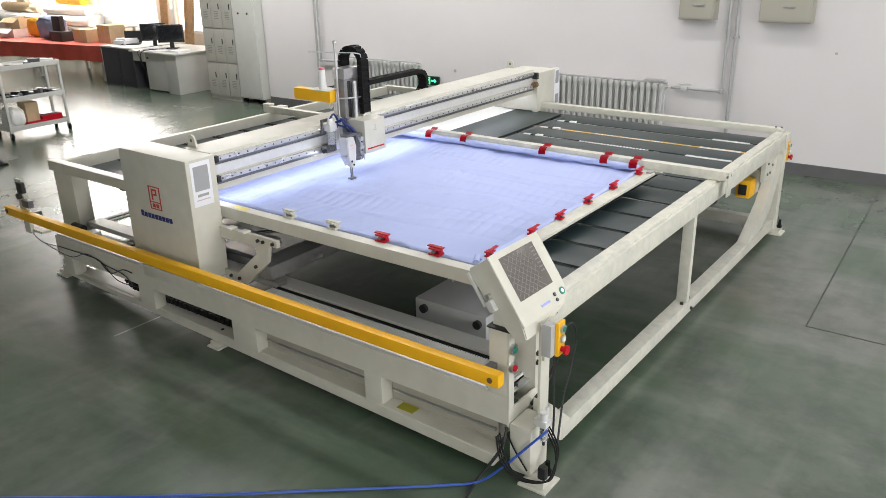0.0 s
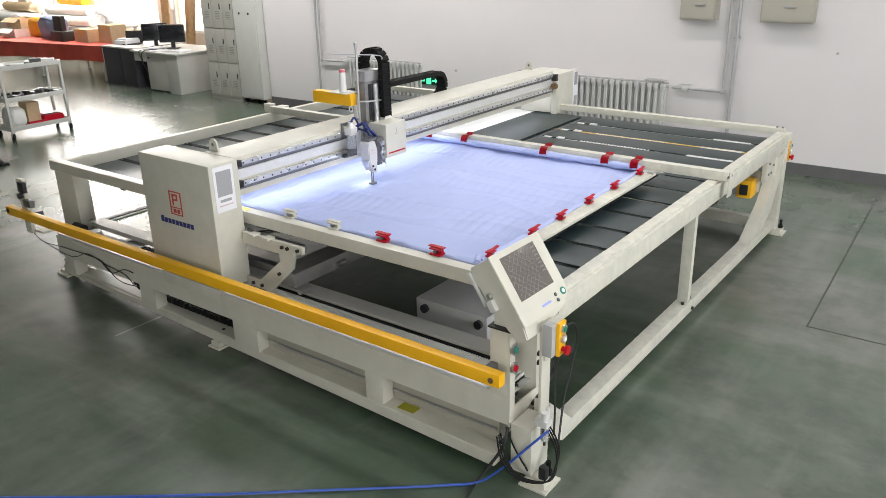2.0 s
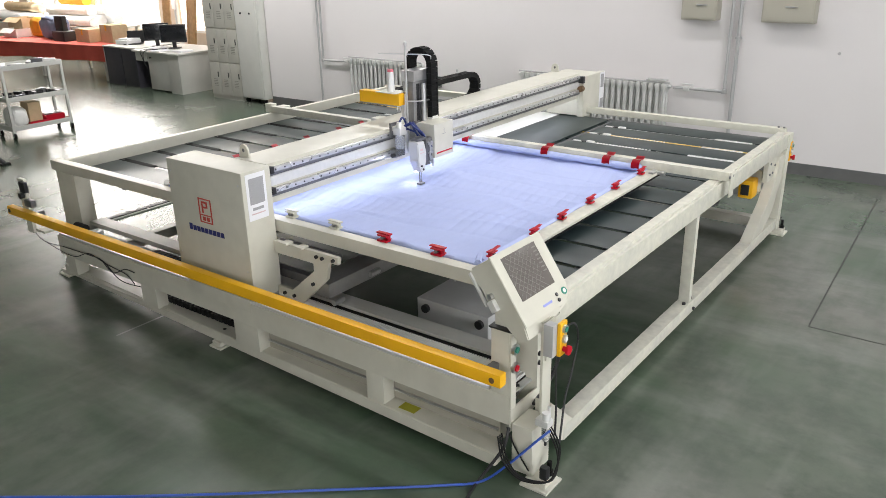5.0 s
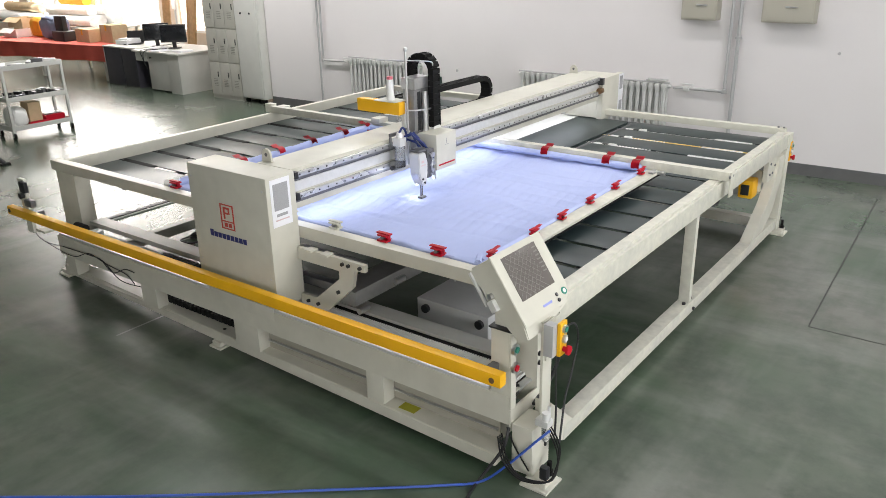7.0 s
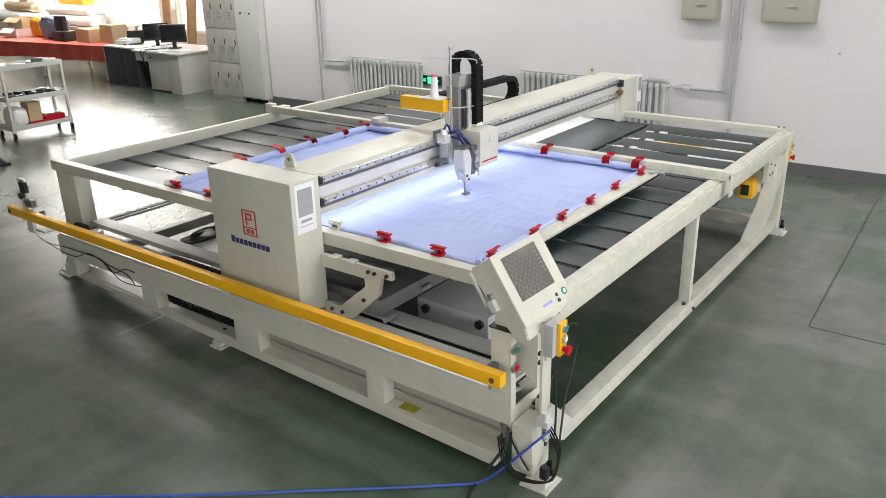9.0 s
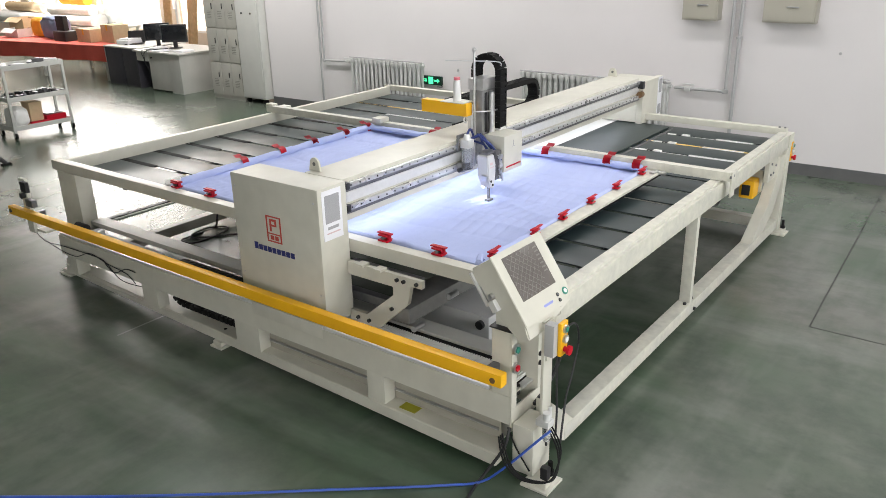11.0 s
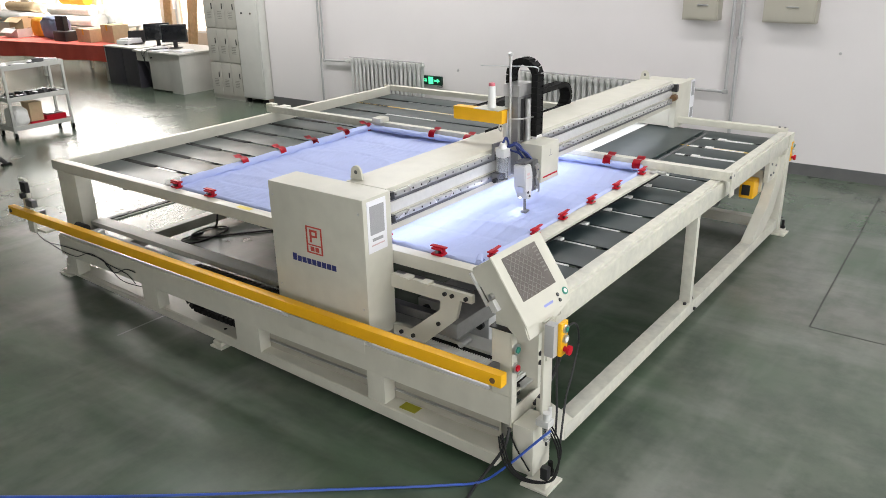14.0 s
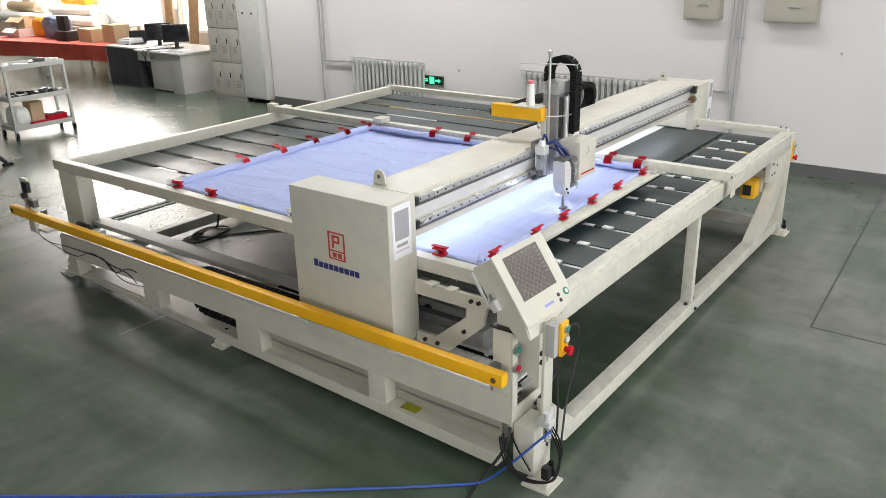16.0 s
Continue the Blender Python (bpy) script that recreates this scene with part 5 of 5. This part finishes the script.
part("small_mark", boxes((0.244, 0.249, -0.2665, -0.2655, 1.335, 1.372), (0.226, 0.270, -0.2665, -0.2655, 1.326, 1.330), bevel=0), PRINT_GREY, mb)
part("back_box", boxes((0.13, 0.30, -0.099, -0.076, 1.20, 1.40, 0.004)), CREAM, head)
NEEDLE_GREY = mat("pale_grey_casting", (0.62, 0.62, 0.62), 0.4, vary=0.05)
arm_pts = [(-0.070, 1.315), (0.010, 1.315), (0.034, 1.24), (0.030, 1.16), (0.012, 1.075), (-0.018, 1.075), (-0.062, 1.16)]
arm = part("needle_housing", prism(arm_pts, "y", -0.255, -0.165, 0.006), NEEDLE_GREY, head, "pale needle housing")
for x, z in ((-0.03, 1.13), (-0.01, 1.10)):
    bolt(arm, (x, -0.255, z), (0, -1, 0), 0.009, 0.006, BLACK)
part("needle_mechanism", boxes((0.036, 0.10, -0.25, -0.16, 1.12, 1.33, 0.006), (0.10, 0.124, -0.24, -0.17, 1.16, 1.32, 0.004), (-0.05, 0.05, -0.24, -0.165, 1.317, 1.335, 0.004)), DARK_STEEL, head)
for k in range(5):
    bolt(head, (0.072 + 0.02 * (k % 2), -0.25, 1.14 + 0.035 * k), (0, -1, 0), 0.010, 0.014, STEEL)
part("needle_lever", cable_bm([(0.050, -0.262, 1.30), (0.070, -0.268, 1.25), (0.062, -0.266, 1.20), (0.080, -0.262, 1.16)], 0.006), STEEL, head, "bright steel lever")
part("thread_guide", boxes((-0.075, -0.064, -0.25, -0.20, 1.135, 1.175, 0.003), (0.100, 0.116, -0.262, -0.242, 1.10, 1.16, 0.003)), STEEL, head)
part("tension_disc", tubes(((0.085, -0.252, 1.285), (0.085, -0.268, 1.285), 0.018), ((0.105, -0.242, 1.215), (0.105, -0.258, 1.215), 0.014), seg=16), STEEL, head, "bright thread tension discs")
part("housing_print", boxes((-0.045, 0.005, -0.2565, -0.2555, 1.225, 1.232), (-0.040, -0.010, -0.2565, -0.2555, 1.245, 1.262), bevel=0), PRINT_PALE, head, "faint print on the needle housing")
part("clamp_bracket", boxes((-0.10, 0.02, -0.03, -0.013, 1.415, 1.44, 0.003), (-0.10, -0.085, -0.03, -0.013, 1.33, 1.4145, 0.003)), DARK_STEEL, head, "dark bracket behind the filter")
part("needle", tubes(((0.0, -0.21, 0.985), (0.0, -0.21, 1.075), 0.005), ((0.018, -0.21, 0.990), (0.018, -0.21, 1.075), 0.004)), DARK_STEEL, head)
part("presser_foot", boxes((-0.022, 0.032, -0.235, -0.195, 0.975, 0.99, 0.004)), DARK_STEEL, head)
part("needle_light", tubes(((0.004, -0.172, 1.069), (0.004, -0.172, 1.0745), 0.006), seg=12), SPOT, head, "small white light")
part("air_filter", tubes(((-0.05, -0.07, 1.20), (-0.05, -0.07, 1.35), 0.037), seg=16), CLEAR, head, "clear air filter bowl")
part("filter_body", boxes((-0.085, -0.015, -0.105, -0.035, 1.351, 1.41, 0.006)), ALU, head)
part("rail_slider", boxes((-0.10, -0.021, -0.06, -0.0125, 1.18, 1.24, 0.004)), DARK_STEEL, head)
part("filter_gauge", tubes(((-0.05, -0.07, 1.411), (-0.05, -0.07, 1.445), 0.028, 0.020)), ALU, head)
part("slider_cap", tubes(((-0.10, -0.05, 1.20), (-0.125, -0.05, 1.20), 0.016)), BLACK, head)
for k, pts in enumerate(([(0.02, -0.06, 1.40), (0.05, -0.12, 1.42), (0.07, -0.17, 1.36), (0.11, -0.20, 1.30)], [(0.04, -0.05, 1.38), (0.06, -0.13, 1.36), (0.05, -0.17, 1.33), (0.08, -0.22, 1.30)],
                         [(0.10, -0.08, 1.42), (0.06, -0.12, 1.38), (0.08, -0.16, 1.32), (0.12, -0.22, 1.27)],
                         [(0.05, -0.09, 1.43), (0.03, -0.15, 1.40), (0.06, -0.20, 1.36), (0.10, -0.255, 1.25)], [(-0.05, -0.07, 1.44), (0.0, -0.06, 1.47), (0.05, -0.05, 1.42), (0.03, -0.06, 1.36)])):
    part("air_hose", cable_bm(pts, 0.008 if k else 0.011), NAVY_HOSE, head)


def chain_link(bm, m, w=0.05, h=0.036, pitch=0.04):
    """One link of a cable chain: two side plates and two cross bars, along local x."""
    add_box(bm, -pitch * 0.48, pitch * 0.48, -w / 2, -w / 2 + 0.006, -h / 2, h / 2, m=m)
    add_box(bm, -pitch * 0.48, pitch * 0.48, w / 2 - 0.006, w / 2, -h / 2, h / 2, m=m)
    add_box(bm, -pitch * 0.28, pitch * 0.28, -w / 2, w / 2, h / 2 - 0.006, h / 2, m=m)
    add_box(bm, -pitch * 0.28, pitch * 0.28, -w / 2, w / 2, -h / 2, -h / 2 + 0.006, m=m)
    add_box(bm, -pitch * 0.5, pitch * 0.5, -w / 2 + 0.008, w / 2 - 0.008, -h / 2 + 0.008, h / 2 - 0.010, m=m)


def open_link(w, h, length, wall=0.007):
    """One open link: a short rectangular sleeve along local y."""
    bm = bmesh.new()
    rings = []
    for y in (-length / 2, length / 2):
        rings.append([[bm.verts.new((sx * (w / 2 - d), y, sz * (h / 2 - d))) for sx, sz in ((-1, -1), (1, -1), (1, 1), (-1, 1))] for d in (0.0, wall)])
    (ao, ai), (bo, bi) = rings
    for k in range(4):
        n = (k + 1) % 4
        bm.faces.new((ao[k], ao[n], bo[n], bo[k]))
        bm.faces.new((ai[k], bi[k], bi[n], ai[n]))
        bm.faces.new((ao[k], ai[k], ai[n], ao[n]))
        bm.faces.new((bo[k], bo[n], bi[n], bi[k]))
    bmesh.ops.recalc_face_normals(bm, faces=bm.faces)
    return bm


def chain_parts(path, w, h, pitch, parent, turn=0):
    """Links along a path of points, each a part of its own; the path lies in the xz plane, turned about the z axis."""
    whole = pose(0, 0, 0, 0, 0, turn)
    bm = bmesh.new()
    chain_link(bm, Matrix.Identity(4), w, h, pitch)
    me = mesh_of("chain_link", bm, RUBBER)
    carry = pitch / 2
    for a, b in zip(path, path[1:]):
        a, b = Vector(a), Vector(b)
        d = b - a
        while carry <= d.length:
            p = a + d * (carry / d.length)
            ang = math.atan2(d.z, d.x)
            ob = new("chain_link", me)
            ob.parent = parent
            ob.matrix_local = whole @ Matrix.Translation(p) @ Matrix.Rotation(-ang, 4, "Y")
            carry += pitch
        carry -= d.length


# an arch over the column, from the motor box in front to the beam behind
R1, CY, CZ, AX = 0.102, -0.012, 1.83, 0.311
path = [(CY - R1, -AX, 1.43), (CY - R1, -AX, CZ)] + [(CY - R1 * math.cos(radians(a)), -AX, CZ + R1 * math.sin(radians(a))) for a in range(10, 180, 10)] + [(CY + R1, -AX, CZ), (CY + R1, -AX, 1.50)]
chain_parts(path, 0.085, 0.045, 0.042, head, 90)
part("chain_clamp", boxes((0.27, 0.352, -0.135, -0.092, 1.416, 1.44)), ALU, head)
part("chain_flange", boxes((0.356, 0.376, 0.03, 0.14, 1.44, 1.62)), ALU, head)
tray = part("spool_tray", boxes((0.03, 0.10, -0.01, 0.39, 1.545, 1.636, 0.008)), YELLOW, head, "amber yellow spool tray")
part("tray_plate", boxes((0.0, 0.14, 0.0, 0.20, 1.637, 1.643)), WORN_CREAM, tray)
part("tray_stay", boxes((0.10, 0.16, -0.0, 0.03, 1.44, 1.62)), ALU, tray)
part("tray_ring", cable_bm([(0.06, 0.02, 1.545), (0.04, 0.02, 1.52), (0.06, 0.02, 1.495), (0.08, 0.02, 1.52), (0.06, 0.02, 1.545)], 0.005), STEEL, tray)
spool = part("thread_spool", tubes(((0.06, 0.09, 1.645), (0.06, 0.09, 1.79), 0.030, 0.024), seg=18), WHITE_P, head, "white thread spool with a pink cap")
part("spool_cap", tubes(((0.06, 0.09, 1.7905), (0.06, 0.09, 1.81), 0.022), seg=16), mat("pink_plastic", (0.65, 0.16, 0.20), 0.4), spool)

# cable chain lying along the beam; its loop travels half as far as the head
carrier = thing("cable_carrier", (0, 0, 0), "flat black cable chain looped along the gantry beam", "cable chain")
RB, LZ, ly = 0.110, 1.315, 0.46
path = [(0.98, ly, LZ + 2 * RB), (2.37, ly, LZ + 2 * RB)] + [(2.37 + RB * math.sin(radians(a)), ly, LZ + RB + RB * math.cos(radians(a))) for a in range(15, 180, 15)] + [(2.37, ly, LZ), (1.3, ly, LZ)]
chain_parts(path, 0.10, 0.042, 0.047, carrier)

# cable chain in the front trough, link by link
trough_chain = thing("trough_chain", (0, 0, 0), "black plastic cable chain folded in the front trough", "cable chain")
LINK_N, LINK_P, CH_R, CH_Y0, CH_Z = 49, 0.05, 0.158, 2.36, 0.17
bm = open_link(0.10, 0.045, LINK_P * 0.74)
link_me = mesh_of("link", bm, RUBBER)
links = []
for k in range(LINK_N):
    ob = new("link", link_me)
    ob.parent = trough_chain
    links.append(ob)


def link_pose(s, bend):
    """Where the link at s metres along the chain lies when the fold has its turn at y = bend."""
    run = bend - CH_Y0
    if s < run:
        return pose(0.18, CH_Y0 + s, CH_Z)
    if s < run + math.pi * CH_R:
        w = (s - run) / CH_R
        return pose(0.18, bend + CH_R * math.sin(w), CH_Z + CH_R - CH_R * math.cos(w), math.degrees(w), 0, 0)
    return pose(0.18, bend - (s - run - math.pi * CH_R), CH_Z + 2 * CH_R, 180, 0, 0)


# ---- what moves ----
TRAVEL = [(0, 2.630, 1.339), (0.5, 2.585, 1.270), (1, 2.526, 1.237), (1.5, 2.462, 1.262), (2, 2.405, 1.317), (2.5, 2.355, 1.379),
          (3, 2.305, 1.446), (3.5, 2.256, 1.514), (4, 2.205, 1.570), (4.4, 2.165, 1.59), (4.9, 2.11, 1.525), (5.7, 2.03, 1.39),
          (6.5, 1.950, 1.270), (7, 1.876, 1.237),
          (7.5, 1.814, 1.284), (8, 1.762, 1.342), (8.5, 1.714, 1.410), (9, 1.663, 1.477), (9.5, 1.61, 1.545), (9.9, 1.565, 1.575),
          (10.4, 1.51, 1.53), (11, 1.445, 1.445),
          (11.5, 1.391, 1.371), (12, 1.340, 1.298), (12.5, 1.280, 1.236), (13, 1.202, 1.239), (13.5, 1.147, 1.288), (14, 1.097, 1.361),
          (14.5, 1.047, 1.435), (15, 0.998, 1.504), (15.5, 0.960, 1.541), (16, 0.924, 1.562)]


def motions():
    walk(gantry, [(t, pose(0, y, 0)) for t, y, x in TRAVEL])
    walk(head, [(t, pose(x, y, 0)) for t, y, x in TRAVEL])
    walk(carrier, [(t, pose(x / 2, y, 0)) for t, y, x in TRAVEL])
    for k, ob in enumerate(links):
        walk(ob, [(t, link_pose((k + 0.5) * LINK_P, 2.41 + y / 2)) for t, y, x in TRAVEL])


motions()
